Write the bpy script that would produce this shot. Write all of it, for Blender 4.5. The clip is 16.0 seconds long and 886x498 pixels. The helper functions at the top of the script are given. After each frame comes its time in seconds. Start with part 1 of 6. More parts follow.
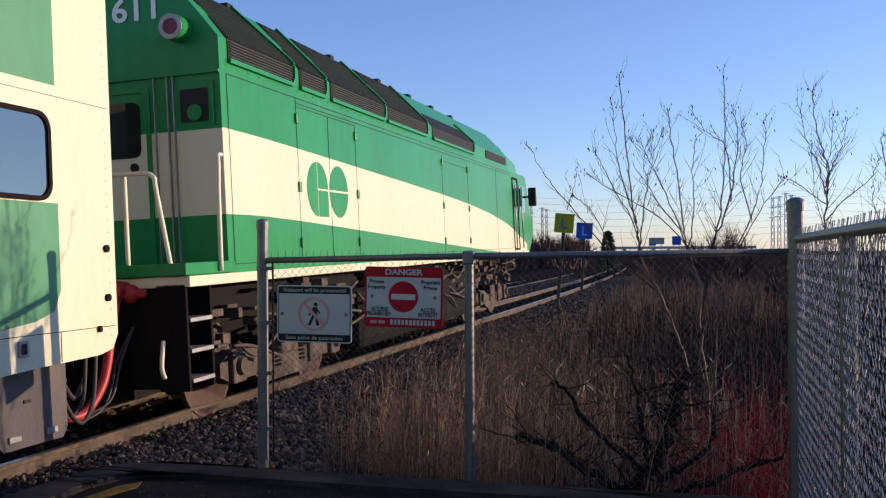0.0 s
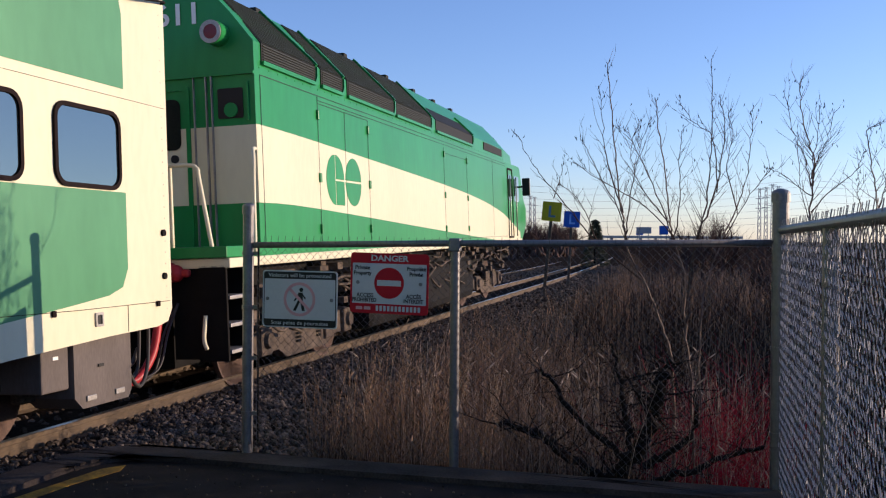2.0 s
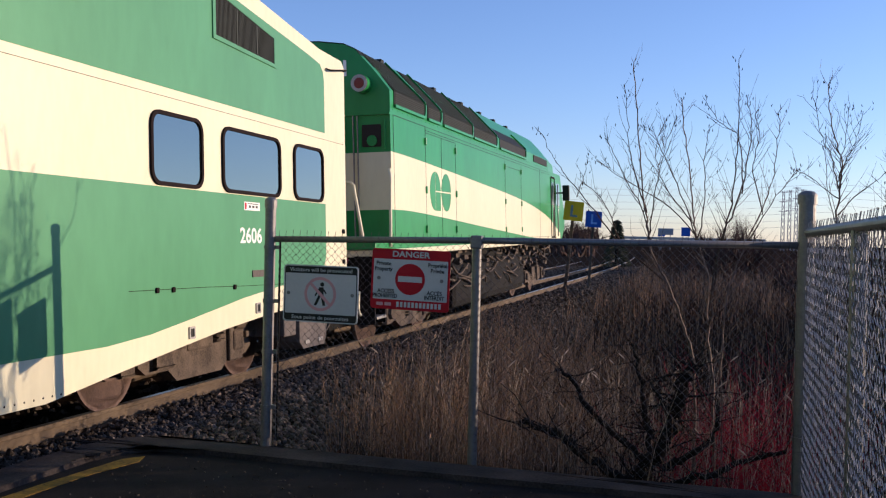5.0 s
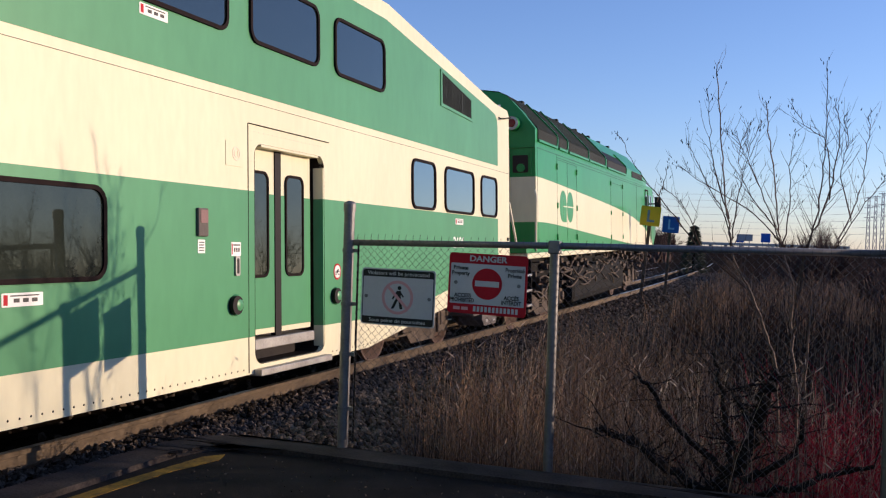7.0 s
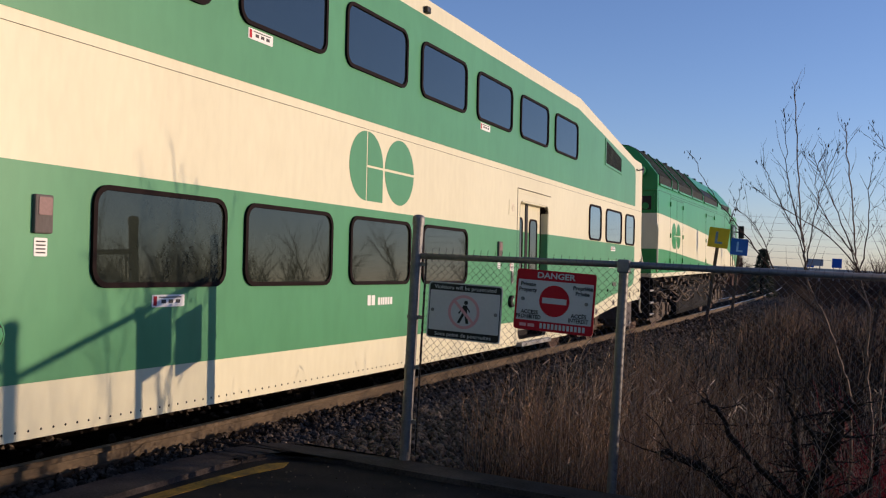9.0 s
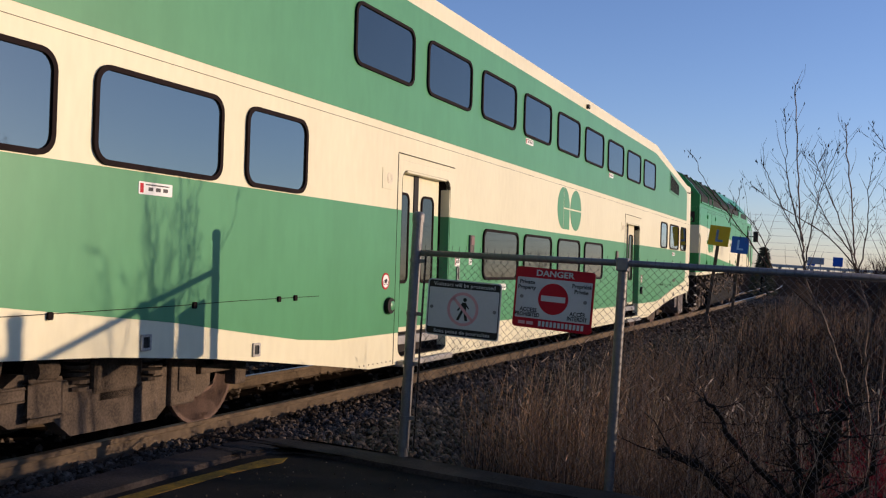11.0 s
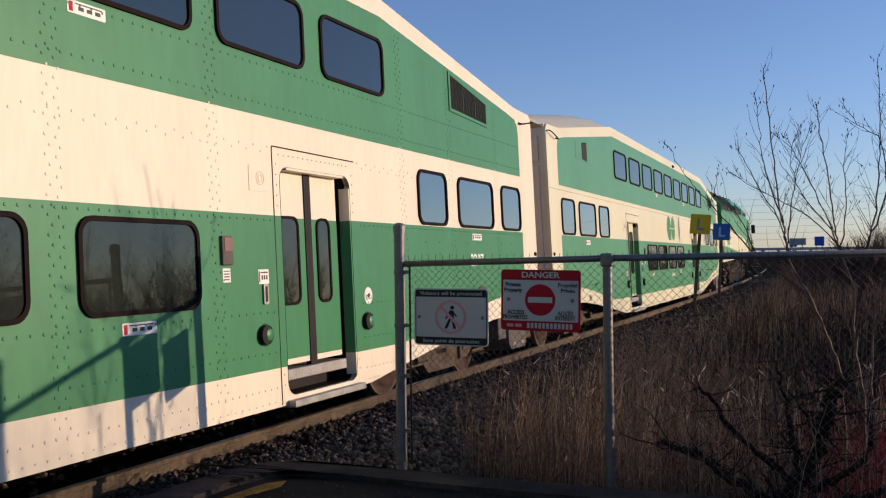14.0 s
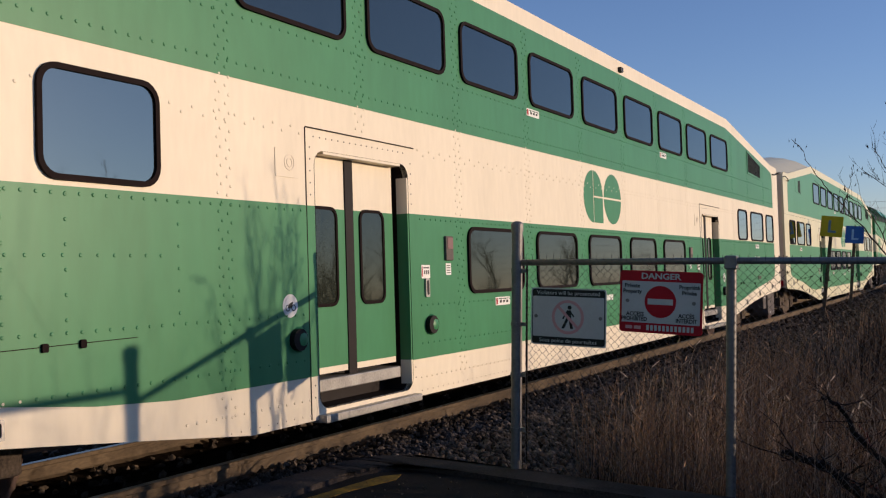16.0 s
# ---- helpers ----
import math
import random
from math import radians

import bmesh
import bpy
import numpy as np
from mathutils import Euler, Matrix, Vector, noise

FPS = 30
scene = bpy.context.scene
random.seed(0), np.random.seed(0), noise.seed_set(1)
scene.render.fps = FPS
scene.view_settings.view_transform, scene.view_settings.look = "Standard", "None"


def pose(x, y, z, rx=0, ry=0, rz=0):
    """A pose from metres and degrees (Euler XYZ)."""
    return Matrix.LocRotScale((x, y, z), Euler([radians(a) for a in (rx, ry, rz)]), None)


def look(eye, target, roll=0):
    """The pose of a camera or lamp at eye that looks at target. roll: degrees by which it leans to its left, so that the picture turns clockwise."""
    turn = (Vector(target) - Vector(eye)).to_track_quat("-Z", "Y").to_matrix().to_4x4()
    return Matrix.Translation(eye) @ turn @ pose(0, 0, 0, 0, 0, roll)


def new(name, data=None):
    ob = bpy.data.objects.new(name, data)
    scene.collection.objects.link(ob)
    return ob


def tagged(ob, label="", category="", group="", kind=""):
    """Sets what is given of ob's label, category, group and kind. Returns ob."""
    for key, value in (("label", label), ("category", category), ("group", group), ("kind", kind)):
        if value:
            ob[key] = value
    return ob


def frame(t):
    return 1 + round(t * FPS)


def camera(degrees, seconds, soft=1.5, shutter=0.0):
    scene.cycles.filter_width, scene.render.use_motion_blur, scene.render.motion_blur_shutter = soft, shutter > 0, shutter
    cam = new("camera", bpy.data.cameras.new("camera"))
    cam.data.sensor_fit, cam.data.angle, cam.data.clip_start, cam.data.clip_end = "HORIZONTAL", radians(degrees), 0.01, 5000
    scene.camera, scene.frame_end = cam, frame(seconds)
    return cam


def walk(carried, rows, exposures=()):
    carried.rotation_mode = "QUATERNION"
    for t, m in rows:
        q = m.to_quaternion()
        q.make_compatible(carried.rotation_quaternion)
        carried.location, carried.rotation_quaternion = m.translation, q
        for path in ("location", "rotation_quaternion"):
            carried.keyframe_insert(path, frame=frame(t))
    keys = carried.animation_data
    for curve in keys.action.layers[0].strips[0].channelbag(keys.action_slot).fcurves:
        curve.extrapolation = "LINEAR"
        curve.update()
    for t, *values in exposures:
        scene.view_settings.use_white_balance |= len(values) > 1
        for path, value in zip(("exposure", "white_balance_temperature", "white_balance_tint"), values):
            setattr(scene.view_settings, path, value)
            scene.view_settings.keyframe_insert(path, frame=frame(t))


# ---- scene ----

# ---- camera ----
cam = camera(49.74, 16.0, 1.2)
# seconds, eye, pitch, roll, yaw: hand-held, panning from the fence towards the passing train
PATH = [
    (0, 0.037, -0.014, 1.623, 0.20, 0.30, 15.30),
    (0.5, 0.051, -0.013, 1.620, 0.07, -0.09, 15.21),
    (1, 0.047, -0.008, 1.619, -0.23, -0.44, 14.79),
    (1.5, 0.051, -0.002, 1.619, -0.57, -0.26, 14.63),
    (2, 0.047, -0.014, 1.624, -0.59, -0.41, 14.56),
    (2.5, 0.048, -0.011, 1.623, -0.49, -0.47, 14.56),
    (3, 0.043, -0.014, 1.623, -0.61, -0.54, 14.63),
    (3.5, 0.037, 0.008, 1.621, -0.64, -0.78, 14.83),
    (6, 0.029, 0.007, 1.616, -0.79, -1.74, 16.45),
    (6.5, -0.000, 0.006, 1.617, -0.77, -1.95, 17.20),
    (7, 0.004, 0.004, 1.621, -0.63, -1.83, 20.20),
    (7.5, -0.016, 0.012, 1.620, -0.50, -1.78, 23.61),
    (8, -0.016, -0.003, 1.625, -0.40, -2.51, 24.31),
    (8.5, -0.035, 0.015, 1.607, 0.16, -3.64, 24.15),
    (9, -0.030, -0.015, 1.613, 0.15, -3.34, 23.95),
    (9.5, -0.031, -0.019, 1.617, 0.17, -3.75, 24.96),
    (12, -0.009, -0.022, 1.628, -0.12, -3.18, 22.87),
    (12.5, -0.016, -0.004, 1.629, 0.17, -2.11, 22.99),
    (13, 0.004, -0.000, 1.621, 0.46, -1.66, 23.31),
    (13.5, -0.001, -0.004, 1.619, 0.54, -1.59, 23.24),
    (14, -0.019, 0.007, 1.620, 0.47, 0.72, 23.06),
    (14.5, -0.056, 0.022, 1.623, 0.32, 1.01, 30.90),
    (15, -0.077, 0.042, 1.620, 0.51, 0.60, 34.34),
    (15.5, -0.048, 0.024, 1.624, 0.26, 0.33, 34.49),
    (16, -0.024, 0.011, 1.624, 0.36, -0.29, 30.08),
]
walk(cam, [(t, pose(x, y, z, 90 + p, r, w)) for t, x, y, z, p, r, w in PATH],
     exposures=[(0, 0.29, 6050, 22), (3.5, 0.32, 6050, 22), (6.5, 0.26, 6050, 22), (8.0, 0.0, 6150, 22), (9.0, -0.1, 6250, 22), (12.0, 0.0, 6300, 22), (14.0, -0.1, 6250, 20), (16, -0.27, 6300, 19)])

# how far the first coach's centre has gone along the track, in metres
TRAVEL = [(0, -5.95), (0.5, -5.80), (1, -5.57), (1.5, -5.27), (2, -4.90), (2.5, -4.46), (3, -3.92), (3.5, -3.31), (6, 0.79), (6.5, 1.89), (7, 2.99), (7.5, 4.18), (8, 5.51), (8.5, 6.87), (9, 8.36), (9.5, 9.89), (12, 19.02), (12.5, 21.05), (13, 23.14), (13.5, 25.36), (14, 27.65), (14.5, 30.01), (15, 32.48), (15.5, 35.06), (16, 37.73)]
# ---- world, sun ----
world = bpy.data.worlds.new("sky")
scene.world = world
world.use_nodes = True
wn = world.node_tree
sky = wn.nodes.new("ShaderNodeTexSky")
sky.sky_type, sky.sun_disc = "NISHITA", False
sky.sun_elevation, sky.sun_rotation = radians(14), radians(63.6)
sky.altitude, sky.air_density, sky.dust_density, sky.ozone_density = 100, 1.0, 0.25, 4.0
tint = wn.nodes.new("ShaderNodeVectorMath")
tint.operation = "MULTIPLY"
tint.inputs[1].default_value = (1.05, 0.985, 1.03)
wn.links.new(sky.outputs[0], tint.inputs[0])
wn.links.new(tint.outputs[0], wn.nodes["Background"].inputs[0])
wn.nodes["Background"].inputs[1].default_value = 0.15
sun = new("sun", bpy.data.lights.new("sun", "SUN"))
sun.data.energy, sun.data.angle, sun.data.color = 4.6, radians(0.5), (1.0, 0.77, 0.5)
sun.matrix_basis = look((0, 0, 0), (-1.0, -0.496, -0.175))

# ---- materials ----
def material(name, color, rough=0.6, metal=0.0, vary=0.12, scale=6.0, bump=0.0, bscale=40.0, second=None, spec=0.3, stretch=(1, 1, 1), fine=60.0, coat=0.0, rand=0.0):
    """A surface with colour that varies at two scales and a fine relief."""
    m = bpy.data.materials.new(name)
    m.use_nodes = True
    n, l = m.node_tree.nodes, m.node_tree.links
    b = n["Principled BSDF"]
    b.inputs["Roughness"].default_value, b.inputs["Metallic"].default_value = rough, metal
    b.inputs["Specular IOR Level"].default_value = spec
    b.inputs["Coat Weight"].default_value = coat
    tc = n.new("ShaderNodeTexCoord")
    mp = n.new("ShaderNodeMapping")
    mp.inputs["Scale"].default_value = stretch
    l.new(tc.outputs["Object"], mp.inputs[0])
    big, small = n.new("ShaderNodeTexNoise"), n.new("ShaderNodeTexNoise")
    for t, s in ((big, scale), (small, fine)):
        t.inputs["Scale"].default_value, t.inputs["Detail"].default_value = s, 5
        l.new(mp.outputs[0], t.inputs[0])
    dark = second if second else [c * (1 - 2.2 * vary) for c in color]
    lite = [min(1, c * (1 + vary)) for c in color]
    ramp = n.new("ShaderNodeValToRGB")
    ramp.color_ramp.elements[0].position, ramp.color_ramp.elements[1].position = 0.3, 0.68
    ramp.color_ramp.elements[0].color, ramp.color_ramp.elements[1].color = (*dark, 1), (*lite, 1)
    mix = n.new("ShaderNodeMath")
    mix.operation = "MULTIPLY_ADD"
    mix.inputs[1].default_value = 0.45
    half = n.new("ShaderNodeMath")
    half.operation = "MULTIPLY"
    half.inputs[1].default_value = 0.55
    l.new(big.outputs[0], half.inputs[0])
    l.new(small.outputs[0], mix.inputs[0])
    l.new(half.outputs[0], mix.inputs[2])
    l.new(mix.outputs[0], ramp.inputs[0])
    if rand:
        geo = n.new("ShaderNodeNewGeometry")
        hsv = n.new("ShaderNodeHueSaturation")
        mr = n.new("ShaderNodeMapRange")
        mr.inputs["To Min"].default_value, mr.inputs["To Max"].default_value = 1 - rand, 1 + rand
        l.new(geo.outputs["Random Per Island"], mr.inputs[0])
        l.new(mr.outputs[0], hsv.inputs["Value"])
        l.new(ramp.outputs[0], hsv.inputs["Color"])
        l.new(hsv.outputs[0], b.inputs["Base Color"])
    else:
        l.new(ramp.outputs[0], b.inputs["Base Color"])
    if bump:
        bt, bn = n.new("ShaderNodeTexNoise"), n.new("ShaderNodeBump")
        bt.inputs["Scale"].default_value, bt.inputs["Detail"].default_value = bscale, 4
        bn.inputs["Strength"].default_value, bn.inputs["Distance"].default_value = bump, 0.01
        l.new(mp.outputs[0], bt.inputs[0])
        l.new(bt.outputs[0], bn.inputs["Height"])
        l.new(bn.outputs[0], b.inputs["Normal"])
    return m


def glow(name, color, strength):
    m = bpy.data.materials.new(name)
    m.use_nodes = True
    b = m.node_tree.nodes["Principled BSDF"]
    b.inputs["Base Color"].default_value = (*color, 1)
    b.inputs["Emission Color"].default_value = (*color, 1)
    b.inputs["Emission Strength"].default_value = strength
    return m


GREEN = material("green_paint", (0.07, 0.262, 0.12), 0.38, vary=0.06, scale=1.2, second=(0.058, 0.225, 0.1), bump=0.06, bscale=3.0, stretch=(1, 1, 0.35), fine=9, spec=0.3)
GREEN_OLD = material("weathered_green_paint", (0.042, 0.21, 0.09), 0.42, vary=0.08, scale=1.6, second=(0.034, 0.175, 0.072), bump=0.12, bscale=4.0, stretch=(1, 1, 0.3), fine=10, spec=0.3)
CREAM = material("cream_paint", (0.68, 0.645, 0.45), 0.42, vary=0.05, scale=1.1, second=(0.63, 0.59, 0.405), bump=0.03, bscale=3.0, stretch=(1, 1, 0.3), fine=14, spec=0.3)
CREAM_OLD = material("weathered_cream_paint", (0.76, 0.68, 0.53), 0.5, vary=0.06, scale=1.4, second=(0.7, 0.625, 0.485), bump=0.05, bscale=4.0, stretch=(1, 1, 0.25), fine=16, spec=0.3)
CREAM_END = material("dusty_cream_end_paint", (0.7, 0.62, 0.5), 0.6, vary=0.06, scale=1.5, second=(0.57, 0.49, 0.39), stretch=(1, 1, 0.3))
LOCO_GREEN = material("locomotive_green_paint", (0.02, 0.25, 0.068), 0.3, vary=0.08, scale=1.0, second=(0.016, 0.2, 0.052), bump=0.05, bscale=2.5, stretch=(1, 1, 0.3), fine=8, spec=0.2)
RUBBER = material("black_window_rubber", (0.012, 0.006, 0.006), 0.7, vary=0.2, spec=0.08)
DOOR_DARK = material("dark_door_edge_rubber", (0.012, 0.008, 0.008), 0.6, vary=0.2, spec=0.2)
GLASS = material("tinted_window_glass", (0.012, 0.016, 0.018), 0.03, vary=0.1, spec=1.0, coat=1.0, bump=0.012, bscale=1.2)
GLASS.node_tree.nodes["Principled BSDF"].inputs["IOR"].default_value = 1.9
GLASS_BROWN = material("brown_tinted_window_glass", (0.022, 0.027, 0.021), 0.02, vary=0.15, spec=0.5, bump=0.006, bscale=1.2)
GLASS_BROWN.node_tree.nodes["Principled BSDF"].inputs["IOR"].default_value = 1.5
# weaker mirror stands in for the darker high sky these panes reflect
GLASS_UPPER = material("low_reflection_window_glass", (0.01, 0.014, 0.017), 0.03, vary=0.1, spec=0.6, bump=0.012, bscale=1.2)
GLASS_UPPER.node_tree.nodes["Principled BSDF"].inputs["IOR"].default_value = 1.75
# greenish cast of the hazy low sky, tinted into every reflection
for m in (GLASS, GLASS_BROWN, GLASS_UPPER):
    m.node_tree.nodes["Principled BSDF"].inputs["Specular Tint"].default_value = (0.82, 1.0, 0.92, 1)
ROOF_GREY = material("grey_roof_paint", (0.16, 0.16, 0.15), 0.6, vary=0.15)
SMOKE_ROOF = material("sooty_dark_grey_roof", (0.022, 0.026, 0.022), 0.7, vary=0.2, scale=2, spec=0.2)
GRILLE = material("black_grille_mesh", (0.01, 0.012, 0.01), 0.65, vary=0.2, spec=0.2)
SLAT = material("dark_green_grille_slat", (0.022, 0.03, 0.023), 0.6, vary=0.15, spec=0.25)
# near-black on top of the grime: deep shade below the train put into the colour
UNDER = material("grimy_shade_black_steel", (0.008, 0.007, 0.006), 0.9, vary=0.25, scale=5, second=(0.004, 0.0035, 0.003), spec=0.2, bump=0.3, bscale=30)
TRUCK = material("dusty_brown_truck_steel", (0.12, 0.09, 0.066), 0.9, vary=0.25, scale=5, second=(0.02, 0.015, 0.012), bump=0.3, bscale=25)
WHEEL = material("rusty_wheel_steel", (0.13, 0.08, 0.062), 0.7, metal=0.1, vary=0.2, scale=8, bump=0.1)
BRIGHT = material("polished_steel", (0.6, 0.58, 0.55), 0.25, metal=1.0, vary=0.08)
BOXGREY = material("dirty_light_grey_box_paint", (0.125, 0.106, 0.096), 0.8, vary=0.12, scale=4, second=(0.085, 0.072, 0.065), stretch=(1, 1, 0.3))
STEP = material("worn_aluminium_step", (0.36, 0.35, 0.33), 0.45, metal=0.5, vary=0.2, second=(0.2, 0.19, 0.18))
HOSE_RED = material("red_brake_hose_rubber", (0.42, 0.03, 0.035), 0.45, vary=0.15)
HOSE = material("grey_cable_rubber", (0.05, 0.046, 0.043), 0.5, vary=0.15)
WHITE = material("white_vinyl", (0.78, 0.77, 0.73), 0.5, vary=0.03)
RED = material("red_sign_film", (0.42, 0.01, 0.02), 0.5, vary=0.06, spec=0.15)
PINK = material("faded_red_ring_print", (0.6, 0.3, 0.3), 0.5, vary=0.05)
BLACK = material("black_print", (0.012, 0.012, 0.012), 0.5, vary=0.1)
SIGN_WHITE = material("white_sign_sheet", (0.5, 0.5, 0.48), 0.5, vary=0.04, scale=5)
YELLOW = material("yellow_sign_paint", (0.5, 0.37, 0.01), 0.5, vary=0.06)
BLUE = material("blue_sign_paint", (0.01, 0.09, 0.42), 0.5, vary=0.06)
LETTER_BLUE = material("faded_blue_letter", (0.12, 0.2, 0.3), 0.5)
LETTER_SKY = material("pale_blue_letter", (0.2, 0.4, 0.75), 0.5)
RED_LENS = material("dark_red_lamp_lens", (0.16, 0.004, 0.01), 0.2, vary=0.1, coat=0.1)
SCREEN = material("dull_pink_grey_screen", (0.22, 0.12, 0.11), 0.4, vary=0.1)
ORANGE = material("orange_receptacle_cap", (0.55, 0.2, 0.02), 0.5, vary=0.1)
GALV = material("galvanised_steel", (0.19, 0.185, 0.18), 0.45, metal=0.5, vary=0.14, scale=14, second=(0.13, 0.125, 0.125), bump=0.05, bscale=60)
WIRE = material("galvanised_fence_wire", (0.13, 0.122, 0.115), 0.55, metal=0.1, vary=0.2, scale=20, second=(0.05, 0.045, 0.043))
# lit copy of the fence wire: sun on the side fence raised in colour
WIRE_SUNLIT = material("sunlit_galvanised_wire", (0.33, 0.31, 0.29), 0.5, metal=0.2, vary=0.2, scale=20)
RAIL = material("rusty_rail_steel", (0.135, 0.098, 0.062), 0.88, vary=0.2, scale=6, second=(0.06, 0.043, 0.03), bump=0.15, bscale=30, stretch=(1, 0.3, 1))
RAILTOP = material("shiny_rail_head", (0.5, 0.48, 0.46), 0.3, metal=0.9, vary=0.1)
TIE = material("weathered_timber_tie", (0.06, 0.045, 0.035), 0.9, vary=0.25, scale=8, bump=0.4, stretch=(0.3, 3, 3))
STONE = material("grey_ballast_stone", (0.12, 0.095, 0.075), 0.9, vary=0.25, scale=9, second=(0.022, 0.017, 0.014), bump=0.5, bscale=50, rand=0.7, spec=0.05)
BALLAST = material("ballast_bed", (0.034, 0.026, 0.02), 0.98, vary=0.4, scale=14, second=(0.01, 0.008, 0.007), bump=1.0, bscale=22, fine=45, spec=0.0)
ASPHALT = material("old_asphalt", (0.026, 0.022, 0.021), 0.95, spec=0.08, vary=0.25, scale=2.2, second=(0.009, 0.008, 0.008), bump=0.6, bscale=120, fine=160)
KERB = material("worn_concrete_edge", (0.065, 0.053, 0.047), 0.95, spec=0.1, vary=0.2, scale=3, second=(0.015, 0.013, 0.012), bump=0.35, bscale=45)
LINE = material("worn_yellow_road_paint", (0.3, 0.165, 0.012), 0.85, vary=0.2, scale=7, second=(0.05, 0.032, 0.014), bump=0.3, bscale=60, fine=40)
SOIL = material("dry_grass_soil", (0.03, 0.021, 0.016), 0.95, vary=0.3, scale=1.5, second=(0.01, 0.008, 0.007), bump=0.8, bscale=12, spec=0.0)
REED = material("dry_reed_stalk", (0.33, 0.208, 0.128), 0.75, vary=0.15, scale=3, second=(0.07, 0.042, 0.027), rand=0.75, spec=0.1)
PALE = material("pale_dry_weed_stalk", (0.5, 0.4, 0.3), 0.7, vary=0.15, scale=3, second=(0.3, 0.21, 0.15), rand=0.4, spec=0.1)
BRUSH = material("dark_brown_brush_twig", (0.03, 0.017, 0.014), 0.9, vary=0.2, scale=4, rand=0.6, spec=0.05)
REDTWIG = material("red_osier_twig", (0.36, 0.02, 0.04), 0.7, vary=0.15, scale=4, rand=0.35, spec=0.1)
BARK = material("dark_branch_bark", (0.016, 0.011, 0.009), 0.9, vary=0.2, scale=8, bump=0.3, spec=0.15)
# one bark in two tones: trunks paler as if sunlit, other stems darker as if backlit
TWIG = material("sunlit_grey_brown_bark", (0.15, 0.1, 0.078), 0.7, vary=0.15, scale=6, second=(0.08, 0.05, 0.037), rand=0.25)
STEM_DARK = material("backlit_dark_brown_bark", (0.07, 0.045, 0.034), 0.85, vary=0.15, scale=6, rand=0.3, spec=0.2)
FARBRUSH = material("far_leafless_thicket", (0.075, 0.043, 0.034), 0.95, vary=0.2, scale=0.6, rand=0.35)
EVERGREEN = material("dark_evergreen_foliage", (0.035, 0.045, 0.025), 0.85, vary=0.3, scale=2)
FARSTEEL = material("far_pylon_steel", (0.3, 0.3, 0.32), 0.6, vary=0.1)
CONCRETE = material("far_concrete", (0.4, 0.38, 0.36), 0.8, vary=0.1, scale=0.2)

# ---- shape helpers ----
from mathutils.geometry import tessellate_polygon


def part(name, bm, mat, parent=None, label="", smooth=False):
    """Links a bmesh as one mesh object under a thing or a part."""
    me = bpy.data.meshes.new(name)
    bmesh.ops.recalc_face_normals(bm, faces=bm.faces)
    bm.to_mesh(me)
    bm.free()
    me.materials.append(mat)
    if smooth:
        me.shade_smooth()
    ob = new(name, me)
    ob.parent = parent
    if label:
        tagged(ob, label)
    return ob


def mesh_part(name, verts, faces, mat, parent=None, label="", kind=""):
    me = bpy.data.meshes.new(name)
    me.from_pydata(verts, [], faces)
    me.materials.append(mat)
    ob = new(name, me)
    ob.parent = parent
    return tagged(ob, label, kind=kind)


def thing(name, label, category, group=""):
    return tagged(new(name), label, category, group)


def side(a, b, x):
    """A point of the train's side: a along, b up, x out."""
    return Vector((x, a, b))


def front(a, b, x):
    """A point of a face that looks back along the track: a across, b up, x out."""
    return Vector((a, -x, b))


def slab(bm, loops, lo, hi, at=side):
    """A flat plate with outline loops[0] and holes loops[1:], from depth lo to hi."""
    tris = tessellate_polygon([[Vector((a, b, 0)) for a, b in lp] for lp in loops])
    flat = [p for lp in loops for p in lp]
    top = [bm.verts.new(at(a, b, hi)) for a, b in flat]
    bot = [bm.verts.new(at(a, b, lo)) for a, b in flat]
    for t in tris:
        for vs in ([top[i] for i in t], [bot[i] for i in reversed(t)]):
            if len(set(vs)) == 3:
                try:
                    bm.faces.new(vs)
                except ValueError:
                    pass
    k = 0
    for lp in loops:
        n = len(lp)
        for i in range(n):
            j = (i + 1) % n
            bm.faces.new((top[k + i], top[k + j], bot[k + j], bot[k + i]))
        k += n


def rr(a0, b0, a1, b1, r=0.1, n=5):
    """A rectangle with rounded corners."""
    pts = []
    for cx, cy, s in ((a1 - r, b1 - r, 0), (a0 + r, b1 - r, 90), (a0 + r, b0 + r, 180), (a1 - r, b0 + r, 270)):
        for i in range(n + 1):
            w = radians(s + 90 * i / n)
            pts.append((cx + r * math.cos(w), cy + r * math.sin(w)))
    return pts


def disc(a, b, r, n=28, s=0, e=360):
    k = n if e - s >= 360 else n + 1
    return [(a + r * math.cos(radians(s + (e - s) * i / n)), b + r * math.sin(radians(s + (e - s) * i / n))) for i in range(k)]


def box(bm, lo, hi, bevel=0.0):
    got = bmesh.ops.create_cube(bm, size=1)["verts"]
    for v in got:
        v.co = Vector([lo[i] + (v.co[i] + 0.5) * (hi[i] - lo[i]) for i in range(3)])
    if bevel:
        es = {e for v in got for e in v.link_edges}
        bmesh.ops.bevel(bm, geom=list(es), offset=bevel, segments=2, affect="EDGES", profile=0.5)


